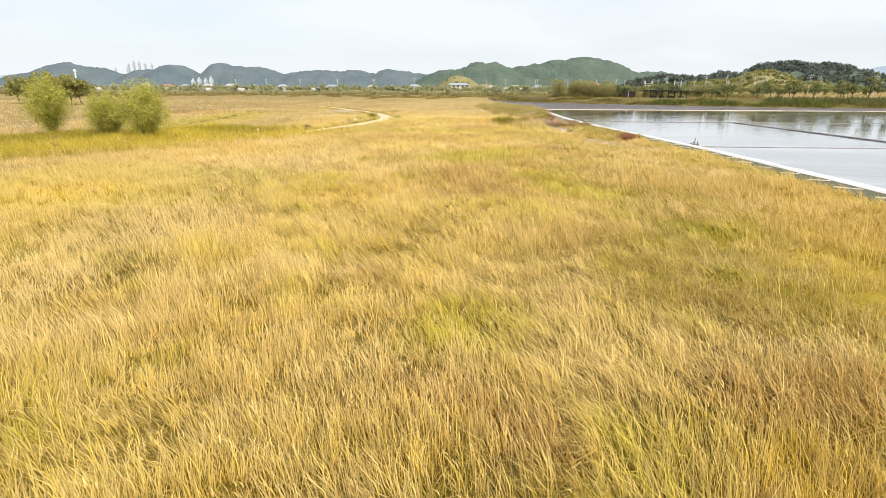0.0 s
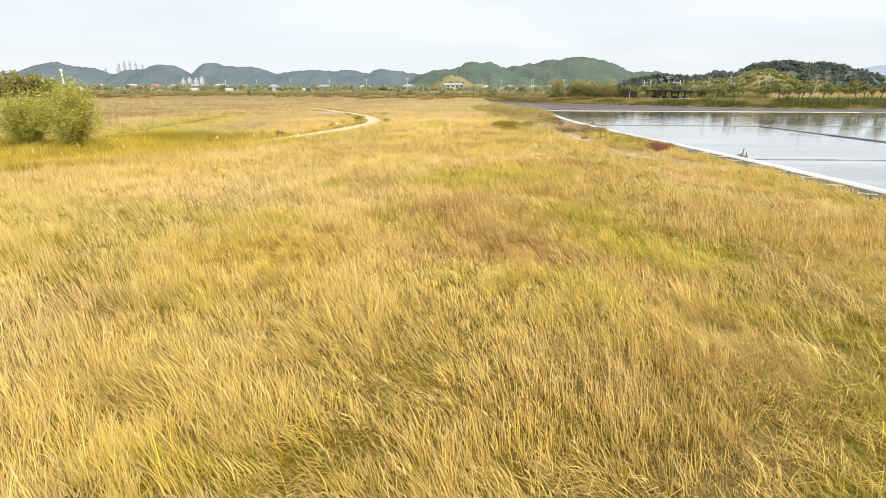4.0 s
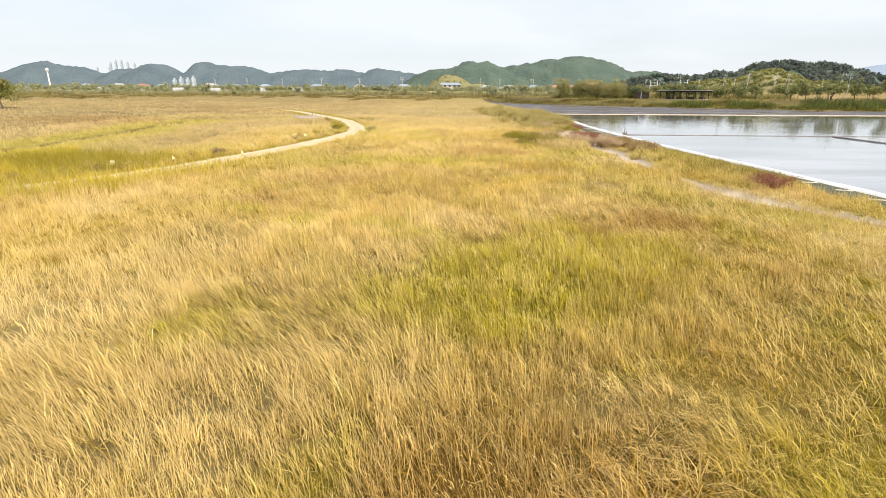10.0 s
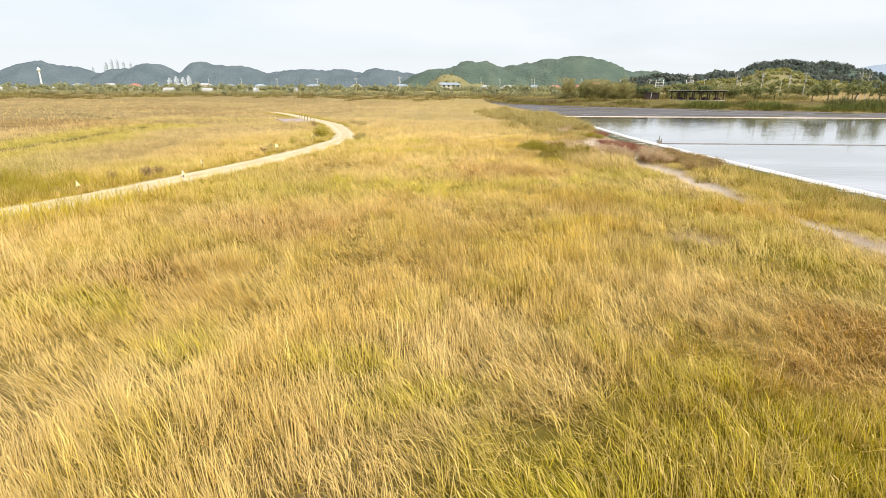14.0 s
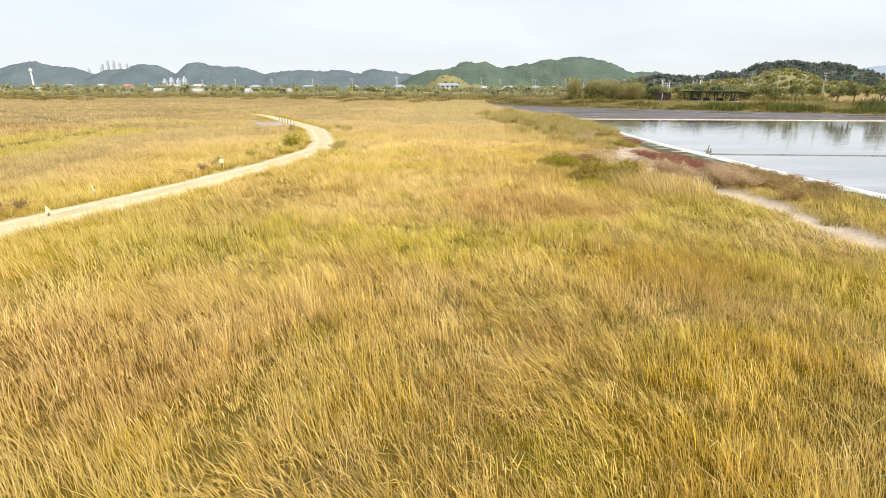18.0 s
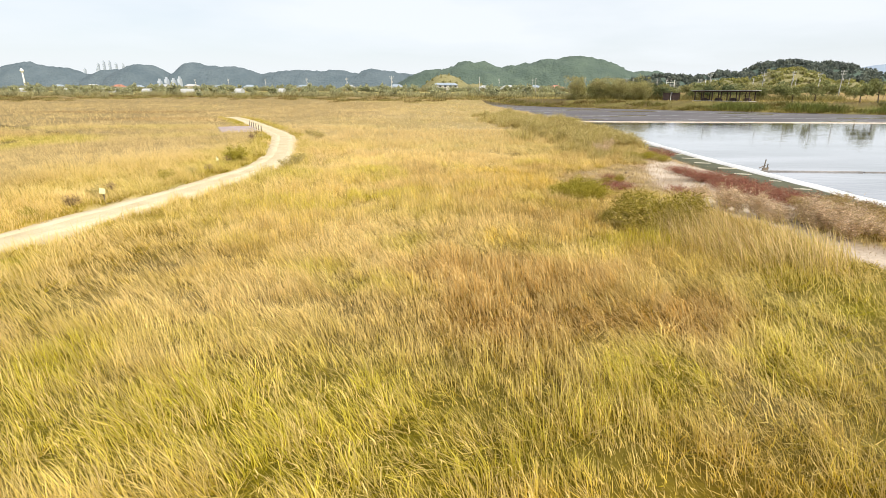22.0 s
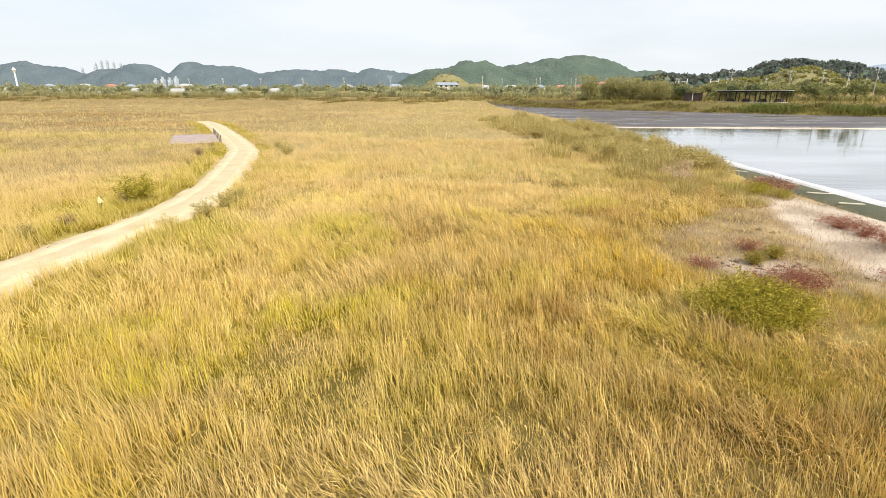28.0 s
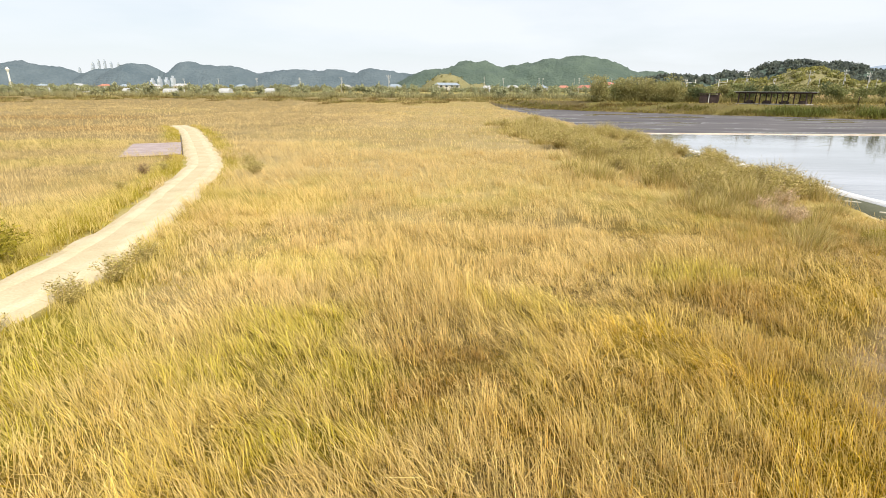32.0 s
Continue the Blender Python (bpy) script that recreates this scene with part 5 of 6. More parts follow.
def ditch_rushes():
    """Dark low rushes that fill the narrow ditches."""
    xs, ys = [], []
    for line in DITCHES:
        q = np.asarray(line, float)
        k = RNG.integers(0, len(q) - 1, 2000)
        p = q[k] + (q[k + 1] - q[k]) * RNG.random(2000)[:, None] + RNG.normal(0, 0.13, (2000, 2))
        xs.append(p[:, 0])
        ys.append(p[:, 1])
    x, y = np.concatenate(xs), np.concatenate(ys)
    n = len(x)
    col = np.array([(0.11, 0.085, 0.035), (0.15, 0.12, 0.045), (0.09, 0.065, 0.03)])[RNG.integers(0, 3, n)] * RNG.uniform(0.8, 1.2, n)[:, None]
    me = blades(x, y, RNG.uniform(0.1, 0.28, n), RNG.uniform(0.03, 0.05, n), col, RNG.uniform(0, 6.28, n), np.clip(RNG.normal(0.4, 0.2, n), 0.05, 0.9), 1, 1.05, height(x, y) - 0.02, M_GRASS, "ditch_rushes")
    return tagged(new("ditch_rushes", me), "dark brown rushes along the narrow meadow ditches", "rushes", kind="stuff")


ditch_rushes()


# ---- little boards and stakes by the track ----
def marker(at, turn, pennant):
    ob = thing("marker_sign", at, turn, "small faded yellow marker board on a short stake", "sign", "marker boards along the track")
    part("stake", rod(bmesh.new(), (0, 0, -0.1), (0.02, 0, 0.55), 0.022, 0.018), M_STAKE, ob)
    bm = bmesh.new()
    if pennant:
        pts = [(-0.09, -0.03, 0.32), (0.10, -0.03, 0.36), (-0.04, -0.03, 0.60), (-0.09, -0.055, 0.32), (0.10, -0.055, 0.36), (-0.04, -0.055, 0.60)]
        vs = [bm.verts.new(p) for p in pts]
        for f in ((0, 1, 2), (5, 4, 3), (0, 3, 4, 1), (1, 4, 5, 2), (2, 5, 3, 0)):
            bm.faces.new([vs[i] for i in f])
    else:
        block(bm, (0.22, 0.025, 0.22), (0, -0.04, 0.47), 0, 0.006, 8)
    part("board", bm, M_FLAG, ob)
    return ob


for k, (x, y) in enumerate(((-26.0, 39.6), (-22.6, 43.2), (-19.2, 49.6), (-17.4, 52.4), (-15.5, 59.6), (-14.1, 67.6), (-14.7, 78.2), (-15.0, 56.6))):
    marker((x, y, ground_z(x, y) - 0.05), -15 + 22 * (k % 4), k % 3 != 2)

stake = rod(bmesh.new(), (0, 0, -0.1), (0.02, 0.01, 0.75), 0.045, 0.04)
first = part("rope_stake", stake, M_STAKE)
tagged(first, "short dark wooden stake beside the track", "stake", "stakes by the deck")
for k, (x, y) in enumerate(((-21.9, 103.0), (-22.9, 104.8), (-23.9, 106.6), (-24.9, 108.4), (-25.9, 110.2), (-26.9, 112.0))):
    m = pose(x, y, 0.05, 0, 0, 50 * k)
    if k:
        copy_thing(first, m)
    else:
        first.matrix_world = m

# plank deck at the bend
deck = thing("plank_deck", (-25.9, 106.3, 0.0), 28, "weathered mauve-grey plank deck beside the track", "deck")
for y in (-4.4, 0.0, 4.4):
    part("joist", block(bmesh.new(), (3.6, 0.12, 0.3), (0, y, 0.02), 0, 0.01), M_STAKE, deck)
plank = block(bmesh.new(), (3.7, 0.14, 0.04), (0, 0, 0), 0, 0.004)
pm = bpy.data.meshes.new("plank")
plank.to_mesh(pm)
plank.free()
pm.materials.append(M_DECK)
for k in range(63):
    ob = new("plank", pm)
    ob.parent = deck
    ob.location = (random.uniform(-0.02, 0.02), -4.65 + 0.15 * k, 0.2 + random.uniform(-0.004, 0.004))


# ---- trees ----
def trunk_mesh(bm, tall, r, limbs, seed, spread):
    """A crooked tapered trunk with limbs."""
    g = random.Random(seed)
    p, q = Vector((0, 0, -0.15)), r
    tips = []
    for k in range(4):
        nxt = Vector((p.x + g.uniform(-0.09, 0.09) * tall, p.y + g.uniform(-0.09, 0.09) * tall, tall * (k + 1) / 4))
        rod(bm, p, nxt, q, q * 0.78, 7)
        if k > 0:
            for _ in range(limbs):
                a = g.uniform(0, 6.28)
                end = nxt + Vector((math.cos(a) * spread * g.uniform(0.5, 1), math.sin(a) * spread * g.uniform(0.5, 1), tall * g.uniform(0.12, 0.4)))
                rod(bm, nxt, end, q * 0.5, q * 0.12, 5)
                tips.append(end)
        p, q = nxt, q * 0.78
    return tips + [p]


def crown_mesh(name, tips, radius, leaves, tints, leaf, seed):
    """Clumps of small leaves round the ends of the limbs, open between them."""
    g = np.random.default_rng(seed)
    cs = np.array([tuple(t) for t in tips])
    cs = np.r_[cs, cs + g.normal(0, radius * 0.6, cs.shape)]
    n = leaves
    which = g.integers(0, len(cs), n)
    size = radius * g.uniform(0.5, 1.0, len(cs))
    d = g.normal(0, 1, (n, 3))
    d /= np.linalg.norm(d, axis=1)[:, None]
    c = cs[which] + d * (size[which] * g.random(n) ** 0.45)[:, None] * (1, 1, 0.75)
    t = np.array(tints)
    shade = t[g.integers(0, len(t), len(cs))][which]
    col = (shade * 0.7 + 0.3 * t[g.integers(0, len(t), n)]) * g.uniform(0.75, 1.25, n)[:, None]
    u = g.normal(0, 1, (n, 3))
    u /= np.linalg.norm(u, axis=1)[:, None]
    v = np.cross(u, g.normal(0, 1, (n, 3)))
    v /= np.linalg.norm(v, axis=1)[:, None] + 1e-9
    a, b = leaf * g.uniform(0.6, 1.4, n)[:, None], leaf * 0.7 * g.uniform(0.6, 1.4, n)[:, None]
    verts = np.stack([c - u * a, c + v * b, c + u * a, c - v * b], 1).reshape(-1, 3)
    q = np.arange(n)[:, None] * 4
    faces = np.r_[q + (0, 1, 2), q + (0, 2, 3)]
    return triangles(name, verts, faces, np.repeat(col, 4, axis=0), M_TREE)


def tree(tall, trunk_r, radius, leaves, tints, leaf, seed, limbs=3, spread=None, label="", group="", name="tree"):
    ob = thing(name, (0, -600, -60), 0, label, "tree", group)
    bm = bmesh.new()
    tips = trunk_mesh(bm, tall * 0.72, trunk_r, limbs, seed, spread or tall * 0.34)
    part("trunk", bm, M_BARK, ob)
    crown = new("crown", crown_mesh("crown", tips, radius, leaves, tints, leaf, seed))
    crown.parent = ob
    return ob


def grove(kinds, places, sizes=(0.8, 1.2)):
    used = set()
    for k, (x, y) in enumerate(places):
        base = kinds[k % len(kinds)]
        s = random.uniform(*sizes)
        m = pose(x, y, ground_z(x, y) - 0.1, 0, 0, random.uniform(0, 360))
        ob = base if base.name not in used else copy_thing(base, m)
        used.add(base.name)
        ob.matrix_world = m @ Matrix.Diagonal((s, s, s * random.uniform(0.9, 1.1), 1))


DARKGREEN = [(0.130, 0.155, 0.075), (0.160, 0.185, 0.085), (0.195, 0.215, 0.095)]
MIDGREEN = [(0.225, 0.240, 0.098), (0.265, 0.275, 0.108), (0.300, 0.300, 0.118)]
YELLOWGREEN = [(0.330, 0.315, 0.100), (0.370, 0.345, 0.110), (0.285, 0.280, 0.090)]
# greens paled by the distance haze painted into them
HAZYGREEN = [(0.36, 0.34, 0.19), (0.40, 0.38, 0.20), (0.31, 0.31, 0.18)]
OLIVEGREEN = [(0.310, 0.285, 0.115), (0.350, 0.315, 0.130), (0.270, 0.255, 0.105)]
g3 = np.random.default_rng(9)

# row of crooked trees on the bank beyond the mud
row_kinds = [tree(4.6, 0.17, 0.95, 700, MIDGREEN, 0.2, s, 3, 1.6, "crooked green tree in a row on the bank", "tree row on the bank") for s in (1, 2, 3, 4)]
row = []
for k in range(30):
    x = 76 + k * 4.6 + g3.normal(0, 0.8)
    row.append((x, float(mud_far(x)) + 21 + g3.normal(0, 1.5)))
grove(row_kinds, row, (0.8, 1.15))

# willow-like trees and scrub behind the pavilion and the hedge
back_kinds = [tree(6.0, 0.14, 1.7, 680, c, 0.34, s, 4, 2.2, "leafy bank tree with low spreading crown", "trees behind the bank") for s, c in ((11, MIDGREEN), (12, OLIVEGREEN), (13, DARKGREEN), (14, MIDGREEN))]
places = [(x + g3.normal(0, 1.5), 206 - 0.12 * (x - 50) + g3.normal(0, 3)) for x in np.arange(48, 92, 1.7)]
places += [(x + g3.normal(0, 3), 222 + g3.normal(0, 6)) for x in np.arange(30, 150, 3.6)]
places += [(x + g3.normal(0, 3), 318 + g3.normal(0, 10)) for x in np.arange(110, 330, 4.0)]
grove(back_kinds, places, (0.5, 0.78))

# olive scrub left of the hut
scrub_kinds = [tree(4.2, 0.07, 1.6, 2200, c, 0.16, s, 5, 1.8, "low bushy yellow-green willow scrub", "willow scrub", "scrub_willow") for s, c in ((21, [(0.36, 0.335, 0.13), (0.42, 0.385, 0.15), (0.32, 0.31, 0.12)]), (22, [(0.40, 0.355, 0.15), (0.44, 0.385, 0.165), (0.34, 0.315, 0.13)]))]
places = [(x + g3.normal(0, 1.5), 206 - 0.2 * (x - 36) + g3.normal(0, 3)) for x in np.arange(33, 50, 1.7)]
grove(scrub_kinds, places, (0.75, 1.1))

# far scrub and trees in front of the village, haze put into their tints
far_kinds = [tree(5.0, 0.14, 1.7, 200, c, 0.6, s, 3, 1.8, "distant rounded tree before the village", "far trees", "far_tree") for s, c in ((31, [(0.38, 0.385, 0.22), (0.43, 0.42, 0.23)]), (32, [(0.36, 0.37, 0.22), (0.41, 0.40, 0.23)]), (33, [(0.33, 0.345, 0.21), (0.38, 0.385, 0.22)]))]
places = [(x + g3.normal(0, 4), 296 + g3.normal(0, 22)) for x in np.arange(-340, 40, 3.4)]
places += [(x + g3.normal(0, 4), 350 + g3.normal(0, 22)) for x in np.arange(-340, 150, 4.6)]
places += [(x + g3.normal(0, 3), 262 + g3.normal(0, 8)) for x in (-28, 5, 12, 21, 30)]
places += [(x + g3.normal(0, 6), 480 + g3.normal(0, 14)) for x in np.arange(-380, 150, 8)]
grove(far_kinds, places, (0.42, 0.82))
left_kinds = [tree(7.0, 0.2, 1.9, 1400, YELLOWGREEN, 0.3, 51, 4, 2.4, "yellow-green tree at the edge of the meadow", "meadow edge trees", "edge_tree")]
grove(left_kinds, [(-114, 136), (-117.5, 137), (-110.5, 136.5), (-107, 135), (-103.6, 134.5), (-122, 139), (-127, 141)], (0.85, 1.05))


# low hedge and reeds on the edge of the mud and of the meadow
def hedge(name, places, tall, label, tints, seed):
    g = np.random.default_rng(seed)
    pts = np.array(places)
    n = len(pts)
    per = 110
    x = np.repeat(pts[:, 0], per) + g.normal(0, 1.1, n * per)
    y = np.repeat(pts[:, 1], per) + g.normal(0, 0.8, n * per)
    h = np.repeat(tall * g.uniform(0.45, 1.15, n), per) * g.uniform(0.5, 1.1, n * per)
    t = np.array(tints)
    col = np.repeat(t[g.integers(0, len(t), n)], per, axis=0) * g.uniform(0.7, 1.25, n * per)[:, None]
    me = blades(x, y, h, g.uniform(0.10, 0.24, n * per), col, g.uniform(0, 6.28, n * per), np.clip(g.normal(0.6, 0.2, n * per), 0.05, 0.95), 1, 1.1, height(x, y) - 0.1, M_LEAF, name)
    return tagged(new(name, me), label, "hedge", kind="stuff")


xs = np.arange(6, 230, 1.5)
hedge("bank_hedge", [(x, float(mud_far(x)) + 6 + 2.5 * math.sin(x * 0.21) + g3.normal(0, 1.2)) for x in xs ], 1.1, "dark olive scrub hedge along the mudflat bank", [(0.12, 0.13, 0.045), (0.16, 0.15, 0.055), (0.15, 0.11, 0.05), (0.19, 0.18, 0.06)], 3)
hedge("bank_bushes", [(x + g3.normal(0, 0.8), float(mud_far(x)) + 4 + g3.normal(0, 1.2)) for x in np.arange(52, 104, 0.5) if math.sin(x * 0.55) + 0.5 * math.sin(x * 0.23) > -0.35], 1.9, "dark green leafy bushes on the mudflat bank", [(0.13, 0.17, 0.05), (0.17, 0.20, 0.055), (0.11, 0.14, 0.045)], 6)
hedge("bank_understory", [(x, 207 - 0.12 * (x - 50) + g3.normal(0, 3)) for x in np.arange(30, 104, 0.5)], 2.4, "olive understory below the bank trees", [(0.31, 0.28, 0.12), (0.35, 0.31, 0.13), (0.27, 0.26, 0.11)], 9)
hedge("bank_thicket", [(x, float(mud_far(x)) + 9 + g3.normal(0, 2.0)) for x in np.arange(84, 210, 0.7)], 2.0, "dark green thicket before the tree row", DARKGREEN + [(0.15, 0.16, 0.05)], 8)
hedge("bank_reeds", [(x, float(mud_far(x)) + 2.5 + g3.normal(0, 1.0)) for x in np.arange(4, 230, 1.2)], 0.7, "olive sedge fringe along the edge of the mudflat", [(0.26, 0.24, 0.07), (0.32, 0.28, 0.09), (0.22, 0.18, 0.07)], 4)
hedge("meadow_scrub", [(x + g3.normal(0, 3), 238 + 9 * math.sin(x * 0.05) + g3.normal(0, 6)) for x in np.arange(-230, 10, 0.9)], 1.2, "olive-brown scrub at the end of the meadow", [(0.24, 0.20, 0.08), (0.29, 0.25, 0.10), (0.22, 0.16, 0.07), (0.33, 0.29, 0.11)], 5)
# these two far belts have haze in their leaf tints
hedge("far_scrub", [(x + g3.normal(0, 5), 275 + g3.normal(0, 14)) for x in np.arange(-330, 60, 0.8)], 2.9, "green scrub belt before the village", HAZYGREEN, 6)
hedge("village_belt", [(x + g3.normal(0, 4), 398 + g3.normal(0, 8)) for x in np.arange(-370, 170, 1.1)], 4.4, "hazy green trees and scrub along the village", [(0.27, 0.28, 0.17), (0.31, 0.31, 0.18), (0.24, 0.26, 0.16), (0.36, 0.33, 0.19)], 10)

# three willow bushes in the meadow
WILLOW = [(0.46, 0.45, 0.09), (0.54, 0.51, 0.12), (0.38, 0.38, 0.07), (0.60, 0.55, 0.15)]
for k, (x, y, s, hh) in enumerate(((-25.8, 42.8, 1.35, 4.9), (-29.6, 43.4, 1.15, 4.0), (-37.2, 46.4, 1.35, 5.2))):
    ob = thing("willow_bush", (x, y, ground_z(x, y) - 0.1), 40 * k, "feathery yellow-green willow bush standing in reeds", "bush", "willow bushes in the meadow")
    bm = bmesh.new()
    rr = random.Random(k)
    for _ in range(9):
        a = rr.uniform(0, 6.28)
        rod(bm, (0.15 * math.cos(a), 0.15 * math.sin(a), -0.1), (1.0 * math.cos(a) * rr.uniform(0.4, 1), 1.0 * math.sin(a) * rr.uniform(0.4, 1), hh * 0.75), 0.05, 0.012, 6)
    part("stems", bm, M_BARK, ob)
    crown = new("crown", spray("crown", 1.5 * s, hh, 240, 90, WILLOW, (0.22, 0.018), 60 + k, 0.15))
    crown.parent = ob


# ---- pavilion, hut and white frames on the bank ----
def pavilion():
    a, b = Vector((59.0, 190.0)), Vector((68.4, 179.8))
    mid = (a + b) / 2
    turn = math.degrees(math.atan2(b.y - a.y, b.x - a.x))
    ob = thing("shade_pavilion", (mid.x, mid.y, ground_z(mid.x, mid.y) - 0.1), turn, "long open timber shade pavilion with a flat pale roof", "pavilion")
    length, deep = (b - a).length, 4.2
    part("platform", block(bmesh.new(), (length, deep, 0.35), (0, 0, 0.05), 0, 0.02), M_CONCRETE, ob)
    for i in range(7):
        for sy in (-1, 1):
            x = -length / 2 + 0.5 + i * (length - 1.0) / 6
            part("post", block(bmesh.new(), (0.2, 0.2, 2.3), (x, sy * (deep / 2 - 0.3), 1.35), 0, 0.01), M_DARKWOOD, ob)
    for sy in (-1, 1):
        part("beam", block(bmesh.new(), (length + 0.5, 0.16, 0.26), (0, sy * (deep / 2 - 0.3), 2.45), 0, 0.01), M_DARKWOOD, ob)
    for i in range(15):
        x = -length / 2 + i * length / 14
        part("rafter", block(bmesh.new(), (0.08, deep + 0.7, 0.14), (x, 0, 2.56), 0, 0.006), M_DARKWOOD, ob)
    part("roof", block(bmesh.new(), (length + 0.9, deep + 0.9, 0.09), (0, 0, 2.68), 0, 0.02), M_ROOFPALE, ob, "pale grey roof sheet")
    for i in range(4):
        x = -length / 2 + 2 + i * 3.4
        part("bench", block(bmesh.new(), (1.8, 0.45, 0.45), (x, 0.7, 0.42), 0, 0.02), M_DARKWOOD, ob)
        part("table", block(bmesh.new(), (1.1, 0.8, 0.72), (x + 0.4, -0.5, 0.56), 0, 0.03), M_DARKWOOD, ob)
    return ob


pavilion()


def hut():
    ob = thing("bird_hide_hut", (54.4, 194.6, ground_z(54.4, 194.6) - 0.1), -30, "small dark timber screen hut with pale corner post", "hut")
    for x in (-1.9, 0.0, 1.9):
        for y in (-0.9, 0.9):
            part("post", block(bmesh.new(), (0.14, 0.14, 2.3), (x, y, 1.1), 0, 0.01), M_DARKWOOD if x else M_WHITE, ob)
    for k, x in enumerate((-0.97, 0.97)):
        for j in range(5):
            part("board", block(bmesh.new(), (1.7, 0.06, 0.36), (x, -0.86, 0.25 + 0.4 * j), 0, 0.008), M_DARKWOOD, ob)
    part("back_wall", block(bmesh.new(), (3.8, 0.08, 2.0), (0, 0.86, 1.05), 0, 0.01), M_DARKWOOD, ob)
    part("roof", block(bmesh.new(), (4.3, 2.3, 0.1), (0, 0, 2.28), 0, 0.02), M_DARKWOOD, ob)
    return ob


hut()


def frame_mast(at, turn, tall):
    ob = thing("white_frame", at, turn, "white painted twin-post power frame with crossbars", "frame", "white frames behind the trees")
    for x in (-1.7, 1.7):
        part("post", rod(bmesh.new(), (x, 0, -0.2), (x, 0, tall), 0.2, 0.17, 8), M_WHITE, ob)
        part("cap", rod(bmesh.new(), (x, 0, tall), (x, 0, tall + 0.5), 0.26, 0.08, 8), M_WHITE, ob)
    part("crossbar", rod(bmesh.new(), (-1.7, 0, tall * 0.7), (1.7, 0, tall * 0.7), 0.09, 0.09, 6), M_WHITE, ob)
    part("crossbar", rod(bmesh.new(), (-1.7, 0, tall * 0.88), (1.7, 0, tall * 0.88), 0.09, 0.09, 6), M_WHITE, ob)
    return ob


frame_mast((93, 301, ground_z(93, 301)), -12, 6.6)
frame_mast((116, 322, ground_z(116, 322)), -15, 6.8)



# ---- utility poles ----
def pole(tall):
    ob = thing("utility_pole", (0, -600, -60), 0, "pale concrete utility pole with crossarms", "pole", "utility poles")
    part("shaft", rod(bmesh.new(), (0, 0, -0.3), (0, 0, tall), 0.12, 0.075, 10), M_CONCRETE, ob)
    for z, w in ((tall - 0.5, 1.9), (tall - 1.2, 1.5)):
        part("crossarm", block(bmesh.new(), (w, 0.09, 0.09), (0, 0.14, z), 0, 0.01), M_CONCRETE, ob)
        for x in (-w / 2 + 0.15, 0.0, w / 2 - 0.15):
            part("insulator", rod(bmesh.new(), (x, 0.14, z + 0.05), (x, 0.14, z + 0.32), 0.06, 0.05, 6), M_WHITE, ob)
    part("transformer", rod(bmesh.new(), (0.32, 0, tall - 2.8), (0.32, 0, tall - 2.1), 0.17, 0.17, 8), M_CONCRETE, ob)
    return ob


first = pole(8.2)
pole_at = [(-31.8, 268), (-66, 336), (-101, 379), (-140, 412), (-176, 434), (-212, 455), (5, 300)]
pole_at += [(40 + 17 * k + 6 * math.sin(k * 2.1), 372 + 9 * math.sin(k * 1.7)) for k in range(11)]
pole_at += [(93, 208), (104, 204), (118, 200), (88, 214), (130, 214), (146, 208), (76, 222), (112, 226), (160, 212)]
pole_at += [(20 + 22 * k, 404 + 5 * math.sin(k * 3.3)) for k in range(7)]
for k, (x, y) in enumerate(pole_at):
    m = pose(x, y, ground_z(x, y) - 0.1, random.uniform(-0.8, 0.8), random.uniform(-0.8, 0.8), 15 * k)
    if k:
        copy_thing(first, m)
    else:
        first.matrix_world = m


# ---- village ----
def house(at, turn, w, d, h, wall, roof, storeys=1, hip=1.6, label=""):
    ob = thing("house", at, turn, label, "house", "village houses")
    part("wall", block(bmesh.new(), (w, d, h), (0, 0, h / 2 - 0.1), 0, 0.03), wall, ob)
    bm = bmesh.new()
    e = 0.5
    v = [bm.verts.new(p) for p in ((-w / 2 - e, -d / 2 - e, h - 0.15), (w / 2 + e, -d / 2 - e, h - 0.15), (w / 2 + e, d / 2 + e, h - 0.15), (-w / 2 - e, d / 2 + e, h - 0.15),
                                   (-w / 2 + d * 0.3, 0, h + hip), (w / 2 - d * 0.3, 0, h + hip))]
    for f in ((0, 1, 5, 4), (2, 3, 4, 5), (3, 0, 4), (1, 2, 5), (3, 2, 1, 0)):
        bm.faces.new([v[i] for i in f])
    part("roof", bm, roof, ob)
    n = max(2, int(w / 3.2))
    for s in range(storeys):
        for i in range(n):
            x = -w / 2 + (i + 0.5) * w / n
            z = (s + 0.55) * h / storeys
            if s == 0 and i == n // 2:
                part("door", block(bmesh.new(), (1.0, 0.08, 2.0), (x, -d / 2 - 0.03, 0.95), 0, 0.01), M_DARKWOOD, ob)
                continue
            win = part("window", block(bmesh.new(), (1.5, 0.08, 1.2), (x, -d / 2 - 0.02, z), 0, 0.01), M_WINDOW, ob)
            part("frame", block(bmesh.new(), (1.7, 0.05, 0.08), (x, -d / 2 - 0.05, z - 0.66), 0, 0.01), M_WHITE, win)
    return ob


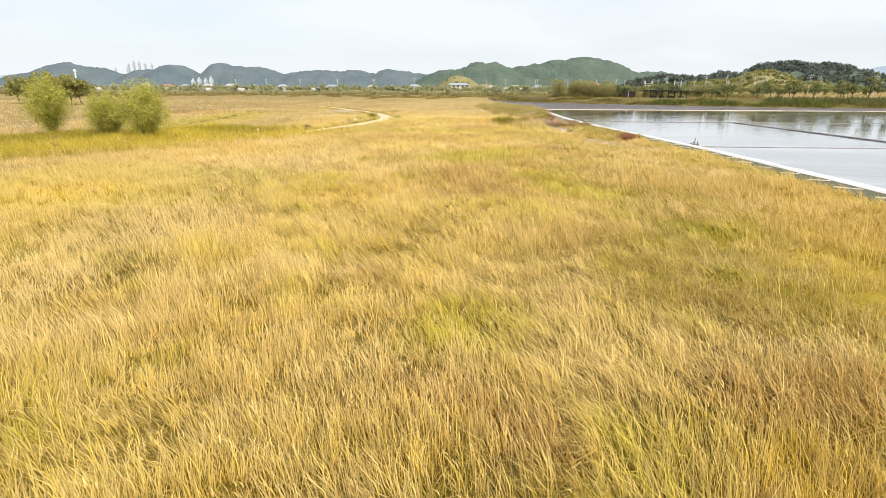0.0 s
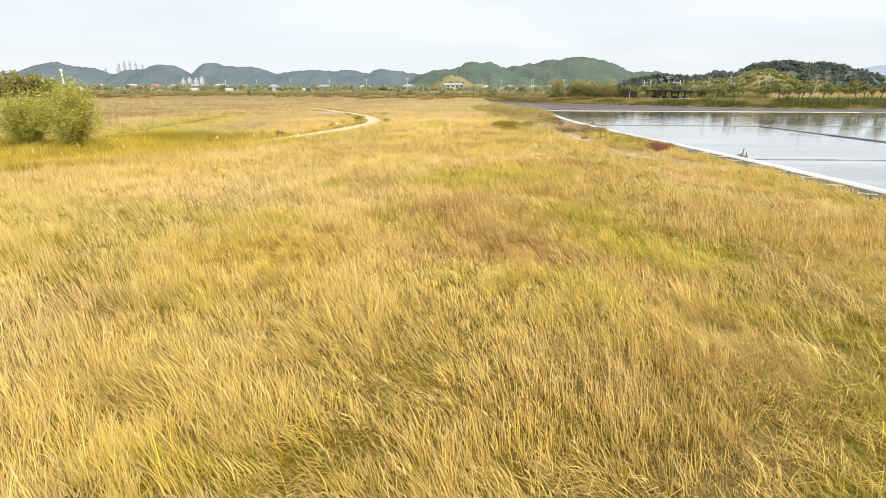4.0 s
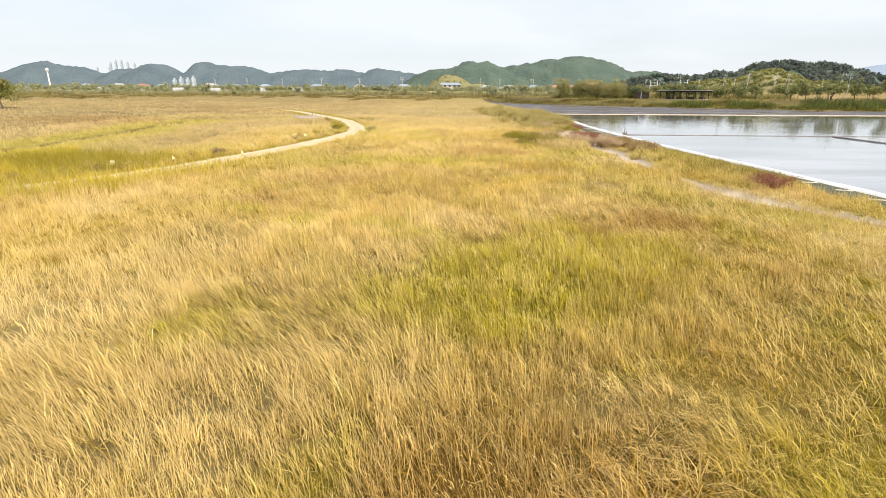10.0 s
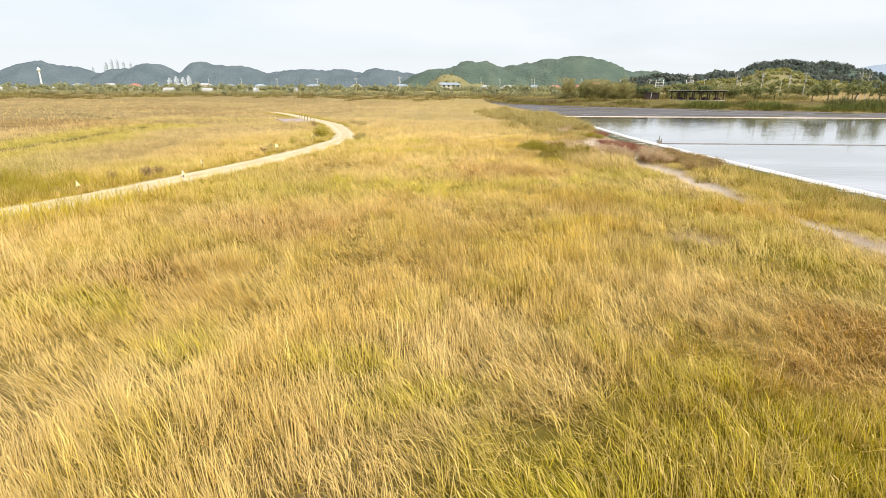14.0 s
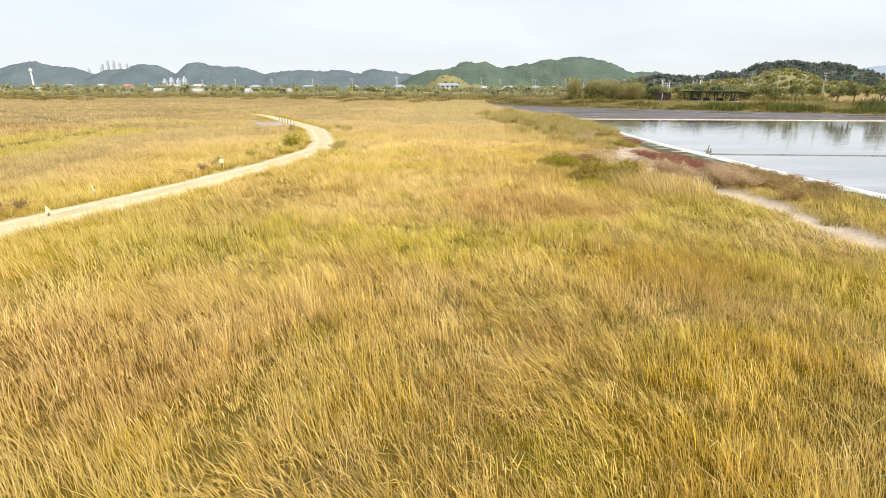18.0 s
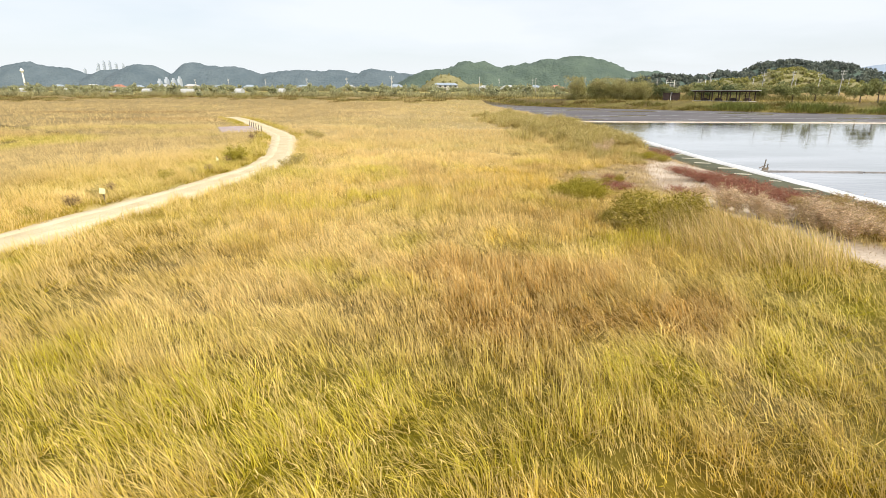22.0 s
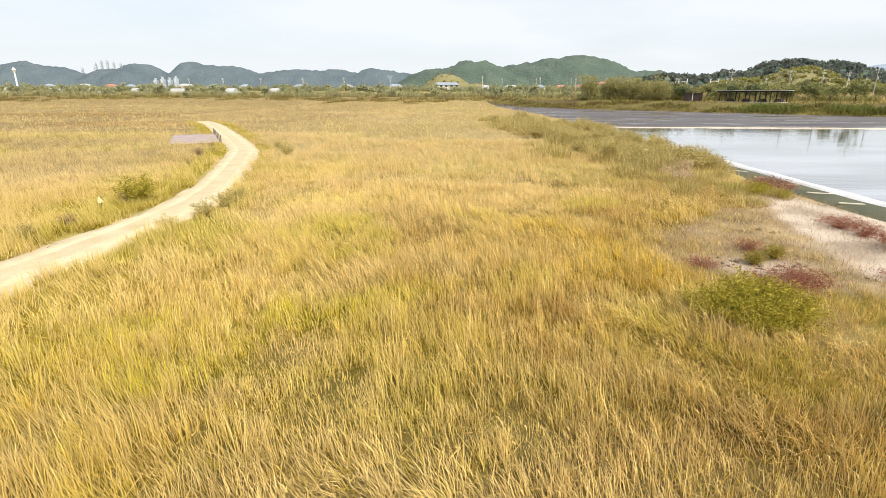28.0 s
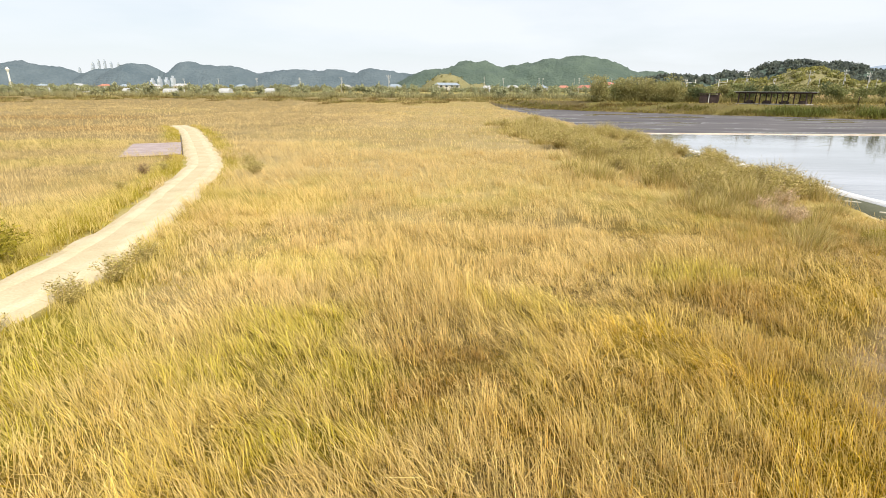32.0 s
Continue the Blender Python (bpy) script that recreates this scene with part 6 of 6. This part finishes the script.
village = [(-16, 420, 24, 9, 5.6, M_CREAM, M_BLUEROOF, 2), (-52, 432, 12, 8, 4.2, M_WHITE, M_BLUEROOF, 1), (-88, 440, 11, 8, 3.6, M_WHITE, M_ROOFPALE, 1), (-124, 446, 13, 7, 3.6, M_WHITE, M_BLUEROOF, 1),
           (45, 415, 10, 8, 3.6, M_WHITE, M_BLUEROOF, 1), (61, 425, 11, 8, 3.4, M_CREAM, M_REDROOF, 1), (72, 410, 13, 8, 3.8, M_WHITE, M_REDROOF, 1), (88, 418, 12, 9, 6.4, M_WHITE, M_REDROOF, 2),
           (103, 430, 11, 8, 4.0, M_CREAM, M_REDROOF, 1), (28, 430, 12, 8, 3.4, M_WHITE, M_ROOFPALE, 1), (12, 440, 12, 8, 3.2, M_WHITE, M_ROOFPALE, 1), (-245, 470, 12, 8, 4.2, M_WHITE, M_ROOFPALE, 1),
           (-262, 462, 9, 8, 3.6, M_WHITE, M_BLUEROOF, 1), (-228, 480, 14, 8, 4.6, M_CREAM, M_ROOFPALE, 1), (-286, 474, 11, 8, 4.0, M_WHITE, M_REDROOF, 1), (-205, 478, 10, 8, 3.8, M_WHITE, M_BLUEROOF, 1),
           (-312, 480, 13, 8, 4.4, M_WHITE, M_ROOFPALE, 1), (-182, 486, 11, 8, 4.0, M_WHITE, M_BLUEROOF, 1), (-340, 478, 10, 8, 4.0, M_CREAM, M_BLUEROOF, 1)]
for k, (x, y, w, d, h, wall, roof, st) in enumerate(village):
    shade = "red-tiled" if roof is M_REDROOF else "blue-grey" if roof is M_BLUEROOF else "pale"
    house((x, y, ground_z(x, y) - 0.15), random.uniform(-14, 14), w * 0.72, d * 0.8, h * 0.72, wall, roof, st, 1.5, f"{'white' if wall is M_WHITE else 'cream'} village house with a {shade} roof")


def greenhouse(at, turn, length):
    """A plastic tunnel with hoops."""
    ob = thing("plastic_tunnel", at, turn, "white plastic farm tunnel among the fields", "greenhouse", "farm tunnels")
    bm = bmesh.new()
    rows = []
    for x in (-length / 2, length / 2):
        rows.append([bm.verts.new((x, 2.6 * math.cos(a), 2.5 * math.sin(a) - 0.05)) for a in np.linspace(0, math.pi, 9)])
    for i in range(8):
        bm.faces.new((rows[0][i], rows[0][i + 1], rows[1][i + 1], rows[1][i]))
    bm.faces.new(rows[0])
    bm.faces.new(rows[1][::-1])
    part("cover", bm, M_ROOFPALE, ob)
    part("door", block(bmesh.new(), (0.1, 1.2, 1.9), (-length / 2 - 0.03, 0, 0.9), 0, 0.01), M_CONCRETE, ob)
    return ob


for k, (x, y, ln) in enumerate(((-150, 330, 16), (-176, 336, 12), (-205, 342, 20), (-232, 350, 14), (-262, 356, 18), (-130, 344, 10), (-108, 350, 9), (16, 392, 18), (34, 388, 14), (-290, 352, 15))):
    greenhouse((x, y, ground_z(x, y) - 0.15), random.uniform(-12, 12), ln * 0.6)


def water_tower():
    ob = thing("water_tower", (-464, 588, 4.0), 0, "slim white water tower with a rounded tank", "tower")
    part("shaft", rod(bmesh.new(), (0, 0, -0.5), (0, 0, 17.5), 0.9, 0.7, 12), M_WHITE, ob)
    part("tank", rod(bmesh.new(), (0, 0, 17.2), (0, 0, 19.4), 0.8, 1.9, 14), M_WHITE, ob)
    part("dome", rod(bmesh.new(), (0, 0, 19.4), (0, 0, 21.8), 1.9, 0.6, 14), M_WHITE, ob)
    return ob


water_tower()


def apartment(at, turn, w, h):
    ob = thing("apartment_tower", at, turn, "pale grey far-off apartment tower", "apartment block", "apartment towers")
    part("wall", block(bmesh.new(), (w, 9, h), (0, 0, h / 2 - 1), 0, 0.1), M_HAZYWALL, ob)
    for k in range(int(h / 5.6)):
        part("window_band", block(bmesh.new(), (w * 0.8, 0.3, 1.6), (0, -4.55, 3 + 5.6 * k), 0, 0.02), M_BLUEROOF, ob)
    part("roof_box", block(bmesh.new(), (w * 0.4, 5, 3), (0, 0, h + 0.4), 0, 0.05), M_HAZYWALL, ob)
    return ob


for k, (x, h) in enumerate(((-884, 60), (-873, 66), (-862, 66), (-850, 62), (-836, 60), (-905, 52), (-941, 50))):
    apartment((x, 1300 + 5 * k, 4.2), 12, 3.0, h)
for k, (x, h) in enumerate(((-420, 13), (-412, 15), (-404, 14), (-397, 16))):
    apartment((x, 760 + 3 * k, 4.2), 8, 3, h)


# ---- hills ----
def hill(name, bumps, cell, label, mat=M_FOREST, rough=3.0, seed=0):
    """A wooded hill out of rounded bumps (x, y, half-width, half-depth, height), with an uneven canopy."""
    b = np.array(bumps, float)
    x0, x1 = (b[:, 0] - b[:, 2]).min(), (b[:, 0] + b[:, 2]).max()
    y0, y1 = (b[:, 1] - b[:, 3]).min(), (b[:, 1] + b[:, 3]).max()
    xs, ys = np.arange(x0, x1 + cell, cell), np.arange(y0, y1 + cell * 2, cell * 2)
    X, Y = np.meshgrid(xs, ys)
    Z = np.zeros_like(X)
    for cx, cy, rx, ry, h in b:
        Z = np.maximum(Z, 0) + 0
        q = np.clip(1 - ((X - cx) / rx) ** 2 - ((Y - cy) / ry) ** 2, 0, 1) ** 1.15 * h
        Z = np.where(np.maximum(Z, q) > 0, (Z**14 + q**14) ** (1 / 14), 0)
    body = Z > 2
    Z = Z + body * ((noise2(X, Y, cell * 1.6, seed) - 0.5) * rough + (noise2(X, Y, cell * 5, seed + 1) - 0.5) * rough * 1.4)
    nx, ny = len(xs), len(ys)
    i = (np.arange(ny - 1)[:, None] * nx + np.arange(nx - 1)).ravel()
    quads = np.c_[i, i + 1, i + nx + 1, i + nx]
    ob = link(name, np.c_[X.ravel(), Y.ravel(), Z.ravel() + 0.2], [tuple(int(v) for v in q) for q in quads], mat, smooth=True)
    return tagged(ob, label, "hill", kind="structure"), X.ravel(), Y.ravel(), Z.ravel()


def woods(name, X, Y, Z, count, size, tints, label, seed, leaves=26, low=8):
    """Tree crowns standing over a hill, as ragged clumps of leaf masses."""
    g = np.random.default_rng(seed)
    ok = np.where(Z > low)[0]
    pick = g.choice(ok, count)
    n = count * leaves
    c = np.c_[X[pick], Y[pick], Z[pick]] + g.normal(0, size * 0.5, (count, 3)) * (1, 1, 0.2)
    s = size * g.uniform(0.6, 1.35, count)
    d = g.normal(0, 1, (n, 3))
    d /= np.linalg.norm(d, axis=1)[:, None]
    d[:, 2] = d[:, 2] * 0.9 + 0.25
    k = np.repeat(np.arange(count), leaves)
    p = c[k] + d * (s[k] * g.random(n) ** 0.35)[:, None]
    t = np.array(tints)
    col = t[g.integers(0, len(t), count)][k] * g.uniform(0.75, 1.2, n)[:, None]
    u = g.normal(0, 1, (n, 3))
    u /= np.linalg.norm(u, axis=1)[:, None]
    v = np.cross(u, g.normal(0, 1, (n, 3)))
    v /= np.linalg.norm(v, axis=1)[:, None]
    a = (s[k] * 0.34)[:, None]
    verts = np.stack([p - u * a, p + v * a, p + u * a, p - v * a], 1).reshape(-1, 3)
    q = np.arange(n)[:, None] * 4
    me = triangles(name, verts, np.r_[q + (0, 1, 2), q + (0, 2, 3)], np.repeat(col, 4, axis=0), M_TREE)
    return tagged(new(name, me), label, "woods", kind="stuff")


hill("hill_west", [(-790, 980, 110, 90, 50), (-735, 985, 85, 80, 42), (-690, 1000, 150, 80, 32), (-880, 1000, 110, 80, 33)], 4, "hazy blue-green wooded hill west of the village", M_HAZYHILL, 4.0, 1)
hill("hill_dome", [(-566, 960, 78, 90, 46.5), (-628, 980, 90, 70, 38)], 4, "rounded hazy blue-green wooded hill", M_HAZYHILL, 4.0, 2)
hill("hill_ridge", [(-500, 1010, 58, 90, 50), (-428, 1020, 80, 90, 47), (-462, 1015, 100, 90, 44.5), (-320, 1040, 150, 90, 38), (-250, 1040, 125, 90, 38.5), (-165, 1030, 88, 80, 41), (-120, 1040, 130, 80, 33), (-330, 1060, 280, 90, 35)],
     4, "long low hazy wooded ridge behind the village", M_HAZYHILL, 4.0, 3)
hill("hill_centre", [(10, 980, 115, 110, 51), (-65, 990, 85, 90, 38), (95, 990, 90, 110, 47), (178, 990, 160, 130, 58), (305, 1010, 120, 90, 38), (140, 985, 75, 100, 54)],
     4, "broad green wooded hill behind the village", M_FOREST, 5.0, 4)
_, X, Y, Z = hill("hill_near", [(478, 895, 105, 100, 45), (552, 915, 95, 100, 44), (385, 885, 90, 85, 28), (610, 930, 62, 100, 33), (302, 880, 90, 68, 25)], 4, "dark wooded knoll beyond the fields", M_FOREST, 2.0, 5)
# pine tints are lifted to grey-green to carry distance haze
woods("hill_near_trees", X, Y, Z, 1100, 4.6, [(0.135, 0.155, 0.135), (0.158, 0.180, 0.150), (0.180, 0.200, 0.155)], "dark pine woodland on the near knoll", 5, 40, 5)
_, X, Y, Z = hill("hill_front", [(204, 400, 38, 30, 17.5), (172, 404, 36, 30, 11), (240, 402, 30, 30, 9)], 2, "yellow-green wooded mound before the knoll", M_MOUND, 1.5, 6)
woods("hill_front_trees", X, Y, Z, 900, 1.5, YELLOWGREEN + MIDGREEN[2:] + OLIVEGREEN[:1], "yellow-green leafy trees on the mound", 6, 30, 1.0)
_, X, Y, Z = hill("hill_mound", [(-18, 470, 26, 18, 16), (6, 474, 16, 14, 9)], 2, "small dry mound behind the cream house", M_MOUND, 1.0, 7)
woods("hill_mound_scrub", X, Y, Z, 90, 1.0, OLIVEGREEN, "olive scrub on the small dry mound", 7, 24, 1)
hill("far_ridge", [(1560, 2600, 420, 300, 108), (1250, 2650, 300, 300, 74), (1950, 2600, 400, 300, 126), (2500, 2500, 600, 300, 98)], 25, "distant mountain ridge in painted pale blue haze", M_FARHILL, 8)
hill("far_ridge_west", [(-2100, 2300, 500, 300, 62), (-1500, 2500, 400, 300, 46)], 25, "western mountain ridge in painted pale blue haze", M_FARHILL, 8)
